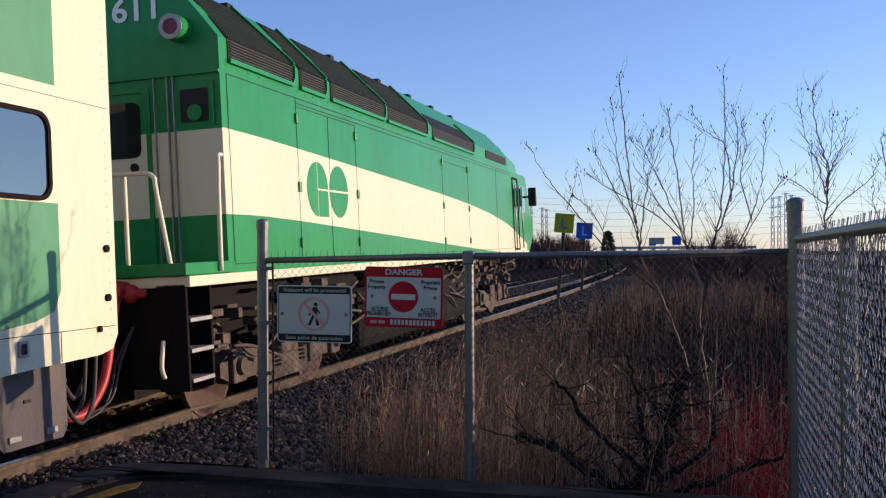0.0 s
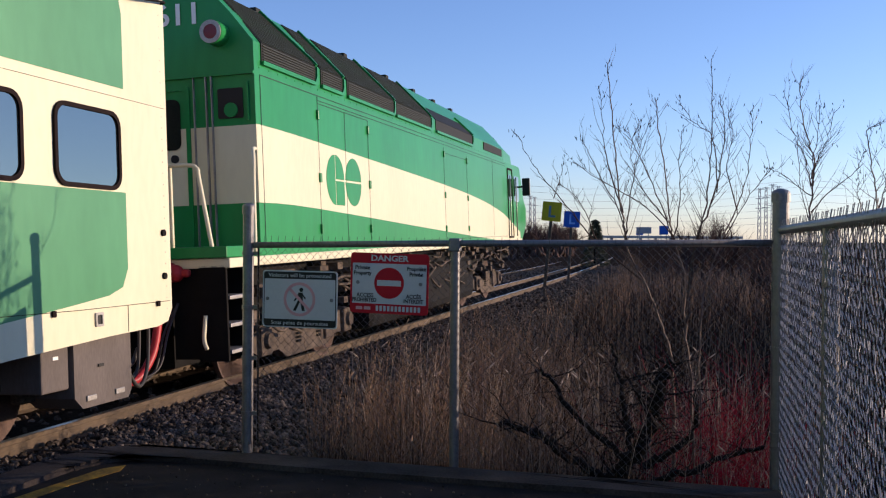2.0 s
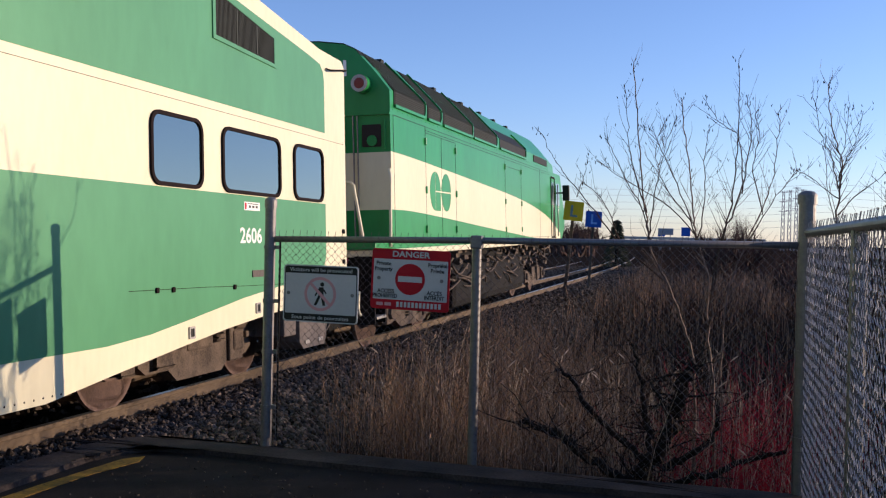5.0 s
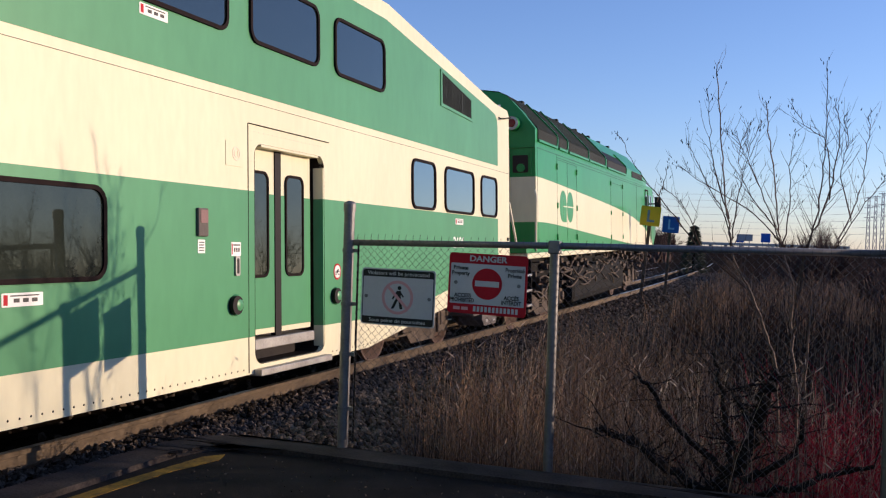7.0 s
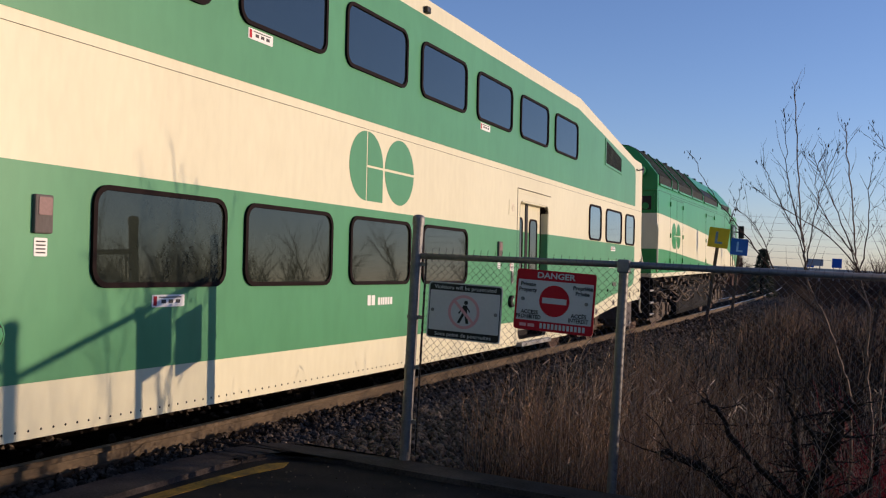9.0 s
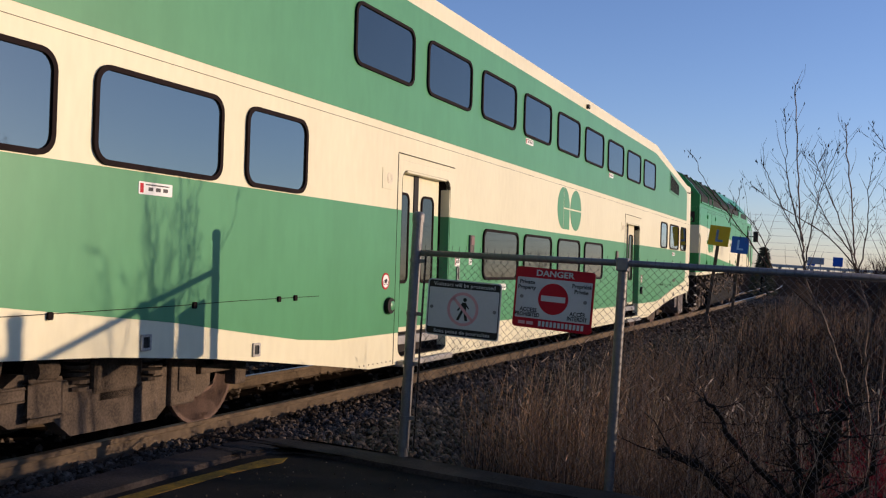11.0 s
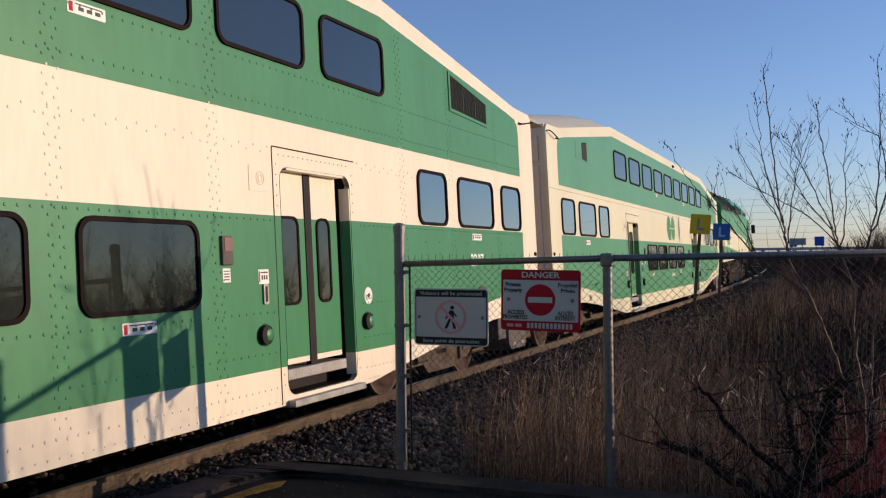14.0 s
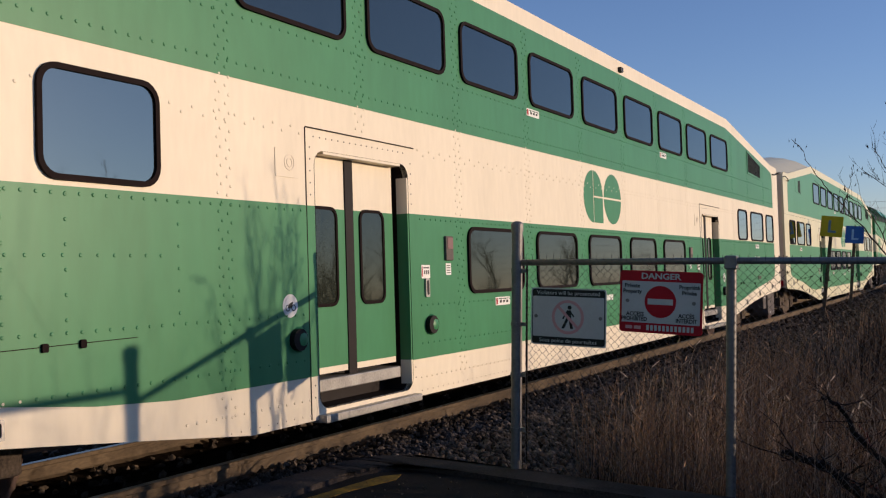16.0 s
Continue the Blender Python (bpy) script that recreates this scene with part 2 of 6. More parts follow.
def tube_data(verts, faces, pts, radii, n=5):
    """Adds a tapered tube along pts to lists of verts and faces."""
    base = len(verts)
    up = Vector((0.31, 0.17, 0.93)).normalized()
    for i, p in enumerate(pts):
        p = Vector(p)
        d = (Vector(pts[min(i + 1, len(pts) - 1)]) - Vector(pts[max(i - 1, 0)])).normalized()
        a = d.cross(up)
        a = a.normalized() if a.length > 1e-3 else Vector((1, 0, 0))
        b = d.cross(a)
        for k in range(n):
            w = 2 * math.pi * k / n
            verts.append(p + (a * math.cos(w) + b * math.sin(w)) * radii[i])
    for i in range(len(pts) - 1):
        for k in range(n):
            j = (k + 1) % n
            faces.append((base + i * n + k, base + i * n + j, base + (i + 1) * n + j, base + (i + 1) * n + k))
    faces.append(tuple(base + k for k in reversed(range(n))))
    faces.append(tuple(base + (len(pts) - 1) * n + k for k in range(n)))


def tube(name, pts, r, mat, parent=None, n=10, label=""):
    v, f = [], []
    tube_data(v, f, pts, [r] * len(pts), n)
    ob = mesh_part(name, v, f, mat, parent, label)
    ob.data.shade_smooth()
    return ob


def bend(pts, n=6):
    """A smooth line through pts."""
    out, p = [], [Vector(q) for q in pts]
    for i in range(len(p) - 1):
        a, b, c, d = p[max(i - 1, 0)], p[i], p[i + 1], p[min(i + 2, len(p) - 1)]
        for k in range(n):
            t = k / n
            out.append(0.5 * (2 * b + (c - a) * t + (2 * a - 5 * b + 4 * c - d) * t * t + (3 * b - a - 3 * c + d) * t ** 3))
    return out + [p[-1]]


def lettering(name, text, size, m, mat, parent, width=0.0, bold=0.0):
    """Raised or printed letters, centred on the pose m; width: how wide they come out."""
    cu = bpy.data.curves.new(name, "FONT")
    cu.body, cu.size, cu.extrude, cu.align_x, cu.align_y, cu.offset, cu.resolution_u = text, size, 0.001, "CENTER", "CENTER", bold, 3
    tmp = bpy.data.objects.new(name, cu)
    me = bpy.data.meshes.new_from_object(tmp)
    bpy.data.objects.remove(tmp)
    me.name = name
    if width:
        xs = [v.co.x for v in me.vertices]
        k = width / (max(xs) - min(xs))
        for v in me.vertices:
            v.co.x *= k
    me.transform(m)
    me.materials.append(mat)
    ob = new(name, me)
    ob.parent = parent
    return ob


def on_side(a, b, x):
    return Matrix(((0, 0, 1, x), (1, 0, 0, a), (0, 1, 0, b), (0, 0, 0, 1)))


def on_front(a, y, b):
    return Matrix(((1, 0, 0, a), (0, 0, -1, y), (0, 1, 0, b), (0, 0, 0, 1)))


# ---- the line of the track ----
BEND, MIDDLE, CANT, GRADE = 0.00056, -5.898, -2.39, -0.0025


def along(s, lat=0.0):
    """The point of the track's middle s metres along, lat metres to its right, and the heading."""
    w = BEND * s
    c = Vector((MIDDLE - math.sin(w / 2) * s, math.cos(w / 2) * s, 0))
    c += Vector((math.cos(w), math.sin(w), 0)) * lat
    c.z = GRADE * c.y - lat * math.sin(radians(CANT))
    return c, w


def on_track(s, half, pitch=0.0):
    """The pose of a car whose middle is s metres along, on trucks half metres before and behind."""
    a, b = along(s + half)[0], along(s - half)[0]
    m, d = (a + b) / 2, a - b
    return pose(m.x, m.y, m.z, math.degrees(math.atan2(d.z, d.y)) + pitch, CANT, math.degrees(math.atan2(-d.x, d.y)))


# ---- ground ----
def lateral(x, y):
    return x - (MIDDLE - BEND * y * y / 2) if y < 250 else x - (MIDDLE - BEND * 31250 - (y - 250) * 0.14)


def height(x, y):
    d, g = lateral(x, y), GRADE * min(max(y, -30), 60)
    k = min(max((d - 2.25) / 2.0, 0), 1) if d > -4 else min(max((-8.6 - d) / 2.0, 0), 1)
    k = k * k * (3 - 2 * k)
    z = (-0.15 + g - min(max(d, -1.6), 1.6) * math.sin(radians(CANT))) * (1 - k) + (-0.78) * k
    z += k * 0.12 * noise.noise((x * 0.5, y * 0.5, 0)) + 0.02 * noise.noise((x * 3, y * 3, 4))
    return z


def build_ground():
    def steps(spans):
        out = []
        for a, b, n in spans:
            out += [a + (b - a) * i / n for i in range(n)]
        return out + [spans[-1][1]]
    xs = steps([(-2500, -200, 10), (-200, -40, 12), (-40, -16, 12), (-16, -9, 10), (-9, 2, 88), (2, 10, 24), (10, 60, 16), (60, 300, 10), (300, 2500, 8)])
    ys = steps([(-300, -20, 10), (-20, 0, 20), (0, 24, 110), (24, 80, 56), (80, 250, 40), (250, 600, 14), (600, 4000, 10)])
    v = [(x, y, height(x, y)) for y in ys for x in xs]
    n = len(xs)
    f = [(j * n + i, j * n + i + 1, (j + 1) * n + i + 1, (j + 1) * n + i) for j in range(len(ys) - 1) for i in range(n - 1)]
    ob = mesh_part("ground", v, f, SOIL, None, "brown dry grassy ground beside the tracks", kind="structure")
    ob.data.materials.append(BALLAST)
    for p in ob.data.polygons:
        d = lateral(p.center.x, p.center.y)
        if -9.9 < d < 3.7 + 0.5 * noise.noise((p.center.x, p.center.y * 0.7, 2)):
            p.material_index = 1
    ob.data.shade_smooth()


def rail_mesh(name, lat, s0, s1, step, label):
    prof = [(-0.075, -0.17), (0.075, -0.17), (0.075, -0.155), (0.012, -0.13), (0.012, -0.045), (0.037, -0.035), (0.037, -0.006), (0.028, 0), (-0.028, 0), (-0.037, -0.006), (-0.037, -0.035), (-0.012, -0.045), (-0.012, -0.13), (-0.075, -0.155)]
    v, f, n, k = [], [], len(prof), int((s1 - s0) / step)
    for i in range(k + 1):
        c, w = along(s0 + (s1 - s0) * i / k, lat)
        for a, b in prof:
            v.append((c.x + a * math.cos(w), c.y + a * math.sin(w), c.z + b))
    for i in range(k):
        for j in range(n):
            f.append((i * n + j, i * n + (j + 1) % n, (i + 1) * n + (j + 1) % n, (i + 1) * n + j))
    ob = mesh_part(name, v, f, RAIL, None, label)
    ob.data.materials.append(RAILTOP)
    for i, p in enumerate(ob.data.polygons):
        p.material_index = 1 if i % n == 7 else 0
    return tagged(ob, category="rail", group="rails", kind="structure")


def build_track():
    for lat in (0.755, -0.755, -3.45, -4.95):
        rail_mesh("rail", lat, -30, 240, 3.0, "rusty brown steel rail with polished head")
    bm = bmesh.new()
    box(bm, (-1.3, -0.115, -0.16), (1.3, 0.115, 0.0), 0.012)
    tie = part("tie", bm, TIE)
    tagged(tie, "weathered dark timber railway tie in ballast", "railway tie", "ties")
    shared, first = tie.data, True
    for mid in (0.0, -4.2):
        for i in range(100 if mid == 0 else 60):
            s = (-1 if mid == 0 else 14) + i * 0.56 + random.uniform(-0.03, 0.03)
            c, w = along(s, mid)
            ob = tie if first else new("tie", shared)
            first = False
            ob.matrix_basis = pose(c.x, c.y, c.z - 0.165, 0, CANT, math.degrees(w) + random.uniform(-1, 1))
            tagged(ob, "weathered dark timber railway tie in ballast", "railway tie", "ties")


def stones(name, n, place, size, mat, label):
    """Loose broken stones, each an uneven lump of its own."""
    base = bmesh.new()
    bmesh.ops.create_icosphere(base, subdivisions=1, radius=1)
    bv = np.array([v.co[:] for v in base.verts])
    bf = [[v.index for v in fc.verts] for fc in base.faces]
    base.free()
    rng, v, f = np.random.RandomState(7), [], []
    for i in range(n):
        x, y, z = place(rng)
        s = size * rng.uniform(0.55, 1.25) * rng.uniform(0.6, 1.2, 3)
        q = np.array(Euler(rng.uniform(0, 6.3, 3)).to_matrix())
        p = (bv * rng.uniform(0.75, 1.2, (len(bv), 1)) * s) @ q.T + (x, y, z)
        k = len(v)
        v.extend(map(tuple, p))
        f.extend([[k + a for a in t] for t in bf])
    return mesh_part(name, v, f, mat, None, label, "stuff")


def build_ballast():
    def near(rng):
        while True:
            y = 1.0 + 23 * rng.rand() ** 1.35
            d = rng.uniform(0.84, 3.5)
            if d < 1.5 or y > 6.4:
                break
        x = MIDDLE - BEND * y * y / 2 + d
        return x, y, height(x, y) + rng.uniform(-0.01, 0.03)
    def between(rng):
        y = rng.uniform(0, 30)
        x = MIDDLE - BEND * y * y / 2 + rng.uniform(-2.6, 0.68)
        return x, y, height(x, y) + rng.uniform(-0.02, 0.02)
    def far(rng):
        y = 22 + 50 * rng.rand() ** 1.4
        x = MIDDLE - BEND * y * y / 2 + rng.choice((rng.uniform(0.84, 3.2), rng.uniform(-3.3, -0.85)))
        return x, y, height(x, y) + rng.uniform(-0.01, 0.02)
    stones("ballast", 30000, near, 0.034, STONE, "grey crushed stone ballast along the rail")
    stones("ballast", 2200, between, 0.045, STONE, "grey crushed stone ballast between the rails")
    stones("ballast", 7000, far, 0.05, STONE, "grey crushed stone ballast farther along the track")


def build_platform():
    bm = bmesh.new()
    flat = lambda a, b, x: Vector((a, b, x))
    slab(bm, [[(-3.82, -8), (0.66, -8), (0.66, 5.62), (-1.9, 5.62), (-3.3, 5.66), (-3.62, 5.58), (-3.76, 5.35)]], -0.6, 0.15, flat)
    plat = part("platform", bm, ASPHALT)
    tagged(plat, "dark patched asphalt station platform end", "platform", kind="structure")
    bm = bmesh.new()
    line = bend([(-3.98, -8, 0), (-4.0, 0, 0), (-3.99, 4.6, 0), (-3.95, 5.45, 0), (-3.8, 5.78, 0), (-3.4, 5.87, 0), (-2.0, 5.83, 0), (0, 5.84, 0), (0.66, 5.84, 0)], 5)
    inner = [(p.x, p.y) for p in bend([(-3.70, -8, 0), (-3.72, 0, 0), (-3.71, 4.6, 0), (-3.68, 5.25, 0), (-3.55, 5.52, 0), (-3.3, 5.59, 0), (-2.0, 5.56, 0), (0, 5.57, 0), (0.66, 5.575, 0)], 5)]
    slab(bm, [[(p.x, p.y) for p in line] + inner[::-1]], -0.62, 0.185, flat)
    bmesh.ops.bevel(bm, geom=[e for e in bm.edges if all(v.co.z > 0.18 for v in e.verts) and len(e.link_faces) == 2 and any(abs(fc.normal.z) < 0.5 for fc in e.link_faces)], offset=0.02, segments=2, affect="EDGES")
    kerb = part("kerb", bm, KERB)
    tagged(kerb, "worn chipped concrete kerb around the platform end", "kerb", kind="structure")
    bm = bmesh.new()
    slab(bm, [[(-3.66, -8), (-3.56, -8), (-3.57, 3.6), (-3.5, 4.9), (-3.42, 5.28), (-3.47, 5.42), (-3.56, 5.3), (-3.62, 4.6), (-3.67, 3.4)]], 0.147, 0.154, flat)
    tagged(part("yellow_line", bm, LINE), "worn yellow safety line painted on asphalt", "painted line", kind="structure")
    stones("grit", 700, lambda r: (r.uniform(-3.6, 0.5), r.uniform(2.5, 5.5), 0.154), 0.006, STONE, "fine pale grit scattered on asphalt")

# ---- coaches ----
def lerp_slope(pts):
    """An outline from its right half: mirrored along the car."""
    return pts + [(-a, b) for a, b in reversed(pts)]


BODY = lerp_slope([(0.0, 0.32), (6.8, 0.33), (7.6, 0.43), (8.6, 0.55), (9.4, 0.64), (10.4, 0.725), (11.6, 0.785), (12.3, 0.805), (12.47, 0.84), (12.54, 0.95), (12.54, 3.70), (12.45, 3.78), (11.75, 3.80), (7.45, 4.35), (0.0, 4.36)])
UPPER = lerp_slope([(0.0, 2.803), (11.88, 2.803), (11.88, 3.42), (11.85, 3.54), (11.76, 3.62), (11.4, 3.675), (7.35, 4.155), (0.0, 4.165)])
LOWER = lerp_slope([(0.0, 0.655), (7.5, 0.66), (8.1, 0.70), (8.73, 0.78), (9.76, 0.92), (10.35, 0.98), (11.16, 1.06), (11.6, 1.11), (11.79, 1.17), (11.87, 1.32), (11.87, 1.945), (0.0, 1.945)])


UPPER_OLD = [(a, b if b > 2.83 else 2.78) for a, b in UPPER]


def roof_height(a):
    a = abs(a)
    return 4.36 if a < 7.45 else 4.35 - (a - 7.45) * 0.128 if a < 11.75 else 3.80 - max(0, a - 12.4) * 0.3


def window(parent, a0, b0, a1, b1, x, r=0.13, glass=None):
    bm = bmesh.new()
    slab(bm, [rr(a0, b0, a1, b1, r), rr(a0 + 0.034, b0 + 0.034, a1 - 0.034, b1 - 0.034, r - 0.03)[::-1]], x, x + 0.022)
    w = part("window", bm, RUBBER, parent)
    bm = bmesh.new()
    slab(bm, [rr(a0 + 0.03, b0 + 0.03, a1 - 0.03, b1 - 0.03, r - 0.03)], x, x + 0.008)
    part("pane", bm, glass or GLASS, w)
    return w


def sticker(parent, a, b, w, h, x, mat=None):
    bm = bmesh.new()
    slab(bm, [rr(a - w / 2, b - h / 2, a + w / 2, b + h / 2, 0.008, 2)], x, x + 0.003)
    s = part("notice", bm, mat or WHITE, parent)
    bm = bmesh.new()
    if w > h:
        slab(bm, [[(a - w * 0.46, b - h * 0.38), (a - w * 0.36, b - h * 0.38), (a - w * 0.36, b + h * 0.38), (a - w * 0.46, b + h * 0.38)]], x + 0.003, x + 0.004)
        part("red_mark", bm, RED, s)
        bm = bmesh.new()
        for i in range(3):
            q = a - w * 0.22 + i * w * 0.22
            slab(bm, [[(q, b - h * 0.2), (q + w * 0.14, b - h * 0.2), (q + w * 0.14, b + h * 0.1), (q, b + h * 0.1)]], x + 0.003, x + 0.004)
        slab(bm, [[(a - w * 0.3, b + h * 0.24), (a + w * 0.4, b + h * 0.24), (a + w * 0.4, b + h * 0.34), (a - w * 0.3, b + h * 0.34)]], x + 0.003, x + 0.004)
        part("print", bm, HOSE, s)
    else:
        for i in range(4):
            q = b + h * (0.3 - i * 0.2)
            slab(bm, [[(a - w * 0.36, q - h * 0.04), (a + w * 0.36, q - h * 0.04), (a + w * 0.36, q + h * 0.04), (a - w * 0.36, q + h * 0.04)]], x + 0.003, x + 0.004)
        part("print", bm, HOSE, s)
    return s


def emblem(parent, a, b, r, x, mat, gap=0.022):
    """The round two-letter mark, drawn as plain shapes."""
    g = a - r - 0.05
    pieces = (disc(g - gap / 2, b, r, 20, 90, 270),
              [(g + gap / 2, b + gap / 2)] + disc(g + gap / 2, b + gap / 2, r - gap / 2, 12, 0, 90),
              [(g + gap / 2, b - gap / 2), (g + gap / 2, b - r), (g + r, b - r), (g + r, b - gap / 2)],
              disc(a + r - 0.008, b, r, 20, 2.2, 177.8), disc(a + r - 0.008, b, r, 20, 182.2, 357.8))
    for lp in pieces:
        bm = bmesh.new()
        slab(bm, [lp], x, x + 0.003)
        part("emblem_piece", bm, mat, parent)


def door_pair(parent, a0, a1, cream, green, wtop, x=1.5, rivet=True):
    """Two sliding leaves set back in their opening, with step and jambs; a0, a1: the opening."""
    top, bot = 2.375, 0.62
    mid = (a0 + a1 - 0.2) / 2 + (0.07 if wtop < 2 and a0 > 0 else 0)
    door = part("doorway", jamb_mesh(a0, a1, bot - 0.22, top, x), DOOR_DARK, parent)
    xl = x - 0.10
    for b0, b1, mat in ((1.945, top - 0.115, cream), (0.66, 1.945, green), (bot - 0.2, 0.66, cream)):
        bm = bmesh.new()
        box(bm, (x - 0.11, a1 - 0.022, b0), (x + 0.001, a1 - 0.002, b1))
        part("jamb", bm, mat, parent)
    bm = bmesh.new()
    box(bm, (x - 0.11, a0 + 0.12, top - 0.022), (x + 0.001, a1 - 0.12, top - 0.002))
    part("door_head", bm, cream, parent)
    for k, (l0, l1) in enumerate(((a0 - 0.02, mid - 0.05), (mid + 0.05, a1 - 0.115))):
        bm = bmesh.new()
        slab(bm, [[(l0, bot + 0.03), (l1, bot + 0.03), (l1, top + 0.03), (l0, top + 0.03)]], xl - 0.04, xl)
        leaf = part("door_leaf", bm, cream, parent)
        bm = bmesh.new()
        slab(bm, [[(l0, bot + 0.08), (l1, bot + 0.08), (l1, 1.945), (l0, 1.945)]], xl, xl + 0.003)
        part("green_panel", bm, green, leaf)
        w0, w1 = (l0 + 0.045, l1 - 0.12) if k == 0 else (l0 + 0.09, l1 - 0.15)
        bm = bmesh.new()
        slab(bm, [rr(w0, 1.17, w1, wtop, 0.09), rr(w0 + 0.025, 1.195, w1 - 0.025, wtop - 0.025, 0.065)[::-1]], xl + 0.003, xl + 0.016)
        part("window_gasket", bm, RUBBER, leaf)
        bm = bmesh.new()
        slab(bm, [rr(w0 + 0.015, 1.185, w1 - 0.015, wtop - 0.015, 0.07)], xl + 0.003, xl + 0.008)
        part("pane", bm, GLASS_BROWN, leaf)
    bm = bmesh.new()
    slab(bm, [[(mid - 0.055, bot), (mid + 0.055, bot), (mid + 0.055, top), (mid - 0.055, top)]], xl - 0.04, xl + 0.012)
    part("meeting_rubber", bm, DOOR_DARK, parent)
    bm = bmesh.new()
    box(bm, (x - 0.30, a0 - 0.02, bot - 0.10), (x - 0.05, a1 - 0.12, bot - 0.005), 0.008)
    part("threshold", bm, STEP, parent)
    bm = bmesh.new()
    box(bm, (x - 0.25, a0 - 0.02, 0.305), (x + 0.08, a1 + 0.02, 0.365), 0.008)
    part("step", bm, STEP, parent)
    # top strip stands in for a thin shadow line; side strip marks the frame
    bm = bmesh.new()
    slab(bm, [[(a0 - 0.1, top + 0.16), (a1 + 0.1, top + 0.152), (a1 + 0.1, top + 0.16), (a0 - 0.1, top + 0.168)]], x, x + 0.01)
    slab(bm, [[(a0 - 0.11, 0.34), (a0 - 0.1, 0.34), (a0 - 0.1, top + 0.16), (a0 - 0.11, top + 0.16)]], x, x + 0.004)
    part("frame_shadow_line", bm, RUBBER, parent)
    if rivet:
        dots(parent, [(a0 - 0.05, 0.5 + i * 0.09) for i in range(22)] + [(a1 + 0.05, 0.5 + i * 0.09) for i in range(22)] + [(a0 + i * 0.08, top + 0.1) for i in range(int((a1 - a0) / 0.08) + 1)], x, 0.007, RUBBER if cream is CREAM_OLD else CREAM_END, "door_screws")


def jamb_mesh(a0, a1, b0, b1, x):
    bm = bmesh.new()
    lp = rr(a0, b0, a1, b1, 0.12, 5)
    n = len(lp)
    o = [bm.verts.new(side(a, b, x + 0.004)) for a, b in lp]
    i_ = [bm.verts.new(side(a, b, x - 0.26)) for a, b in lp]
    for k in range(n):
        j = (k + 1) % n
        bm.faces.new((o[k], o[j], i_[j], i_[k]))
    bm.faces.new(i_)
    return bm


def dots(parent, pts, x, r, mat, name="rivets"):
    """Round-headed rivets, as low domes."""
    v, f = [], []
    for a, b in pts:
        k = len(v)
        for q in range(6):
            w = q * math.pi / 3
            v.append((x, a + r * math.cos(w), b + r * math.sin(w)))
        for q in range(6):
            w = q * math.pi / 3
            v.append((x + r * 0.4, a + r * 0.62 * math.cos(w), b + r * 0.6 * math.sin(w)))
        f += [(k + q, k + (q + 1) % 6, k + 6 + (q + 1) % 6, k + 6 + q) for q in range(6)] + [tuple(k + 6 + q for q in range(6))]
    ob = mesh_part(name, v, f, mat, parent, kind="stuff")
    return ob


def bowl(parent, a, b, x, mat):
    """A half-round step pocket with a raised hood."""
    bm = bmesh.new()
    bmesh.ops.create_uvsphere(bm, u_segments=16, v_segments=8, radius=0.1, matrix=Matrix.Translation((x - 0.025, a + 0.015, b)))
    for v in bm.verts:
        v.co.x = x + (v.co.x - x) * 0.75
    s = part("step_pocket", bm, mat, parent, smooth=True)
    bm = bmesh.new()
    slab(bm, [disc(a - 0.015, b, 0.082, 16)], x, x + 0.045)
    part("opening", bm, DOOR_DARK, s)


def wheelset(parent, u, y_side=(0.72, -0.72), r=0.42, mat=None):
    for sx in y_side:
        bm = bmesh.new()
        for rad, d0, d1 in ((r + 0.03, -0.06, -0.02), (r, -0.02, 0.06), (r * 0.42, 0.06, 0.1)):
            m = Matrix.Translation((sx + math.copysign((d0 + d1) / 2, sx), u, r)) @ Matrix.Rotation(radians(90), 4, "Y")
            bmesh.ops.create_cone(bm, cap_ends=True, segments=36, radius1=rad, radius2=rad, depth=d1 - d0, matrix=m)
        part("wheel", bm, mat or WHEEL, parent)


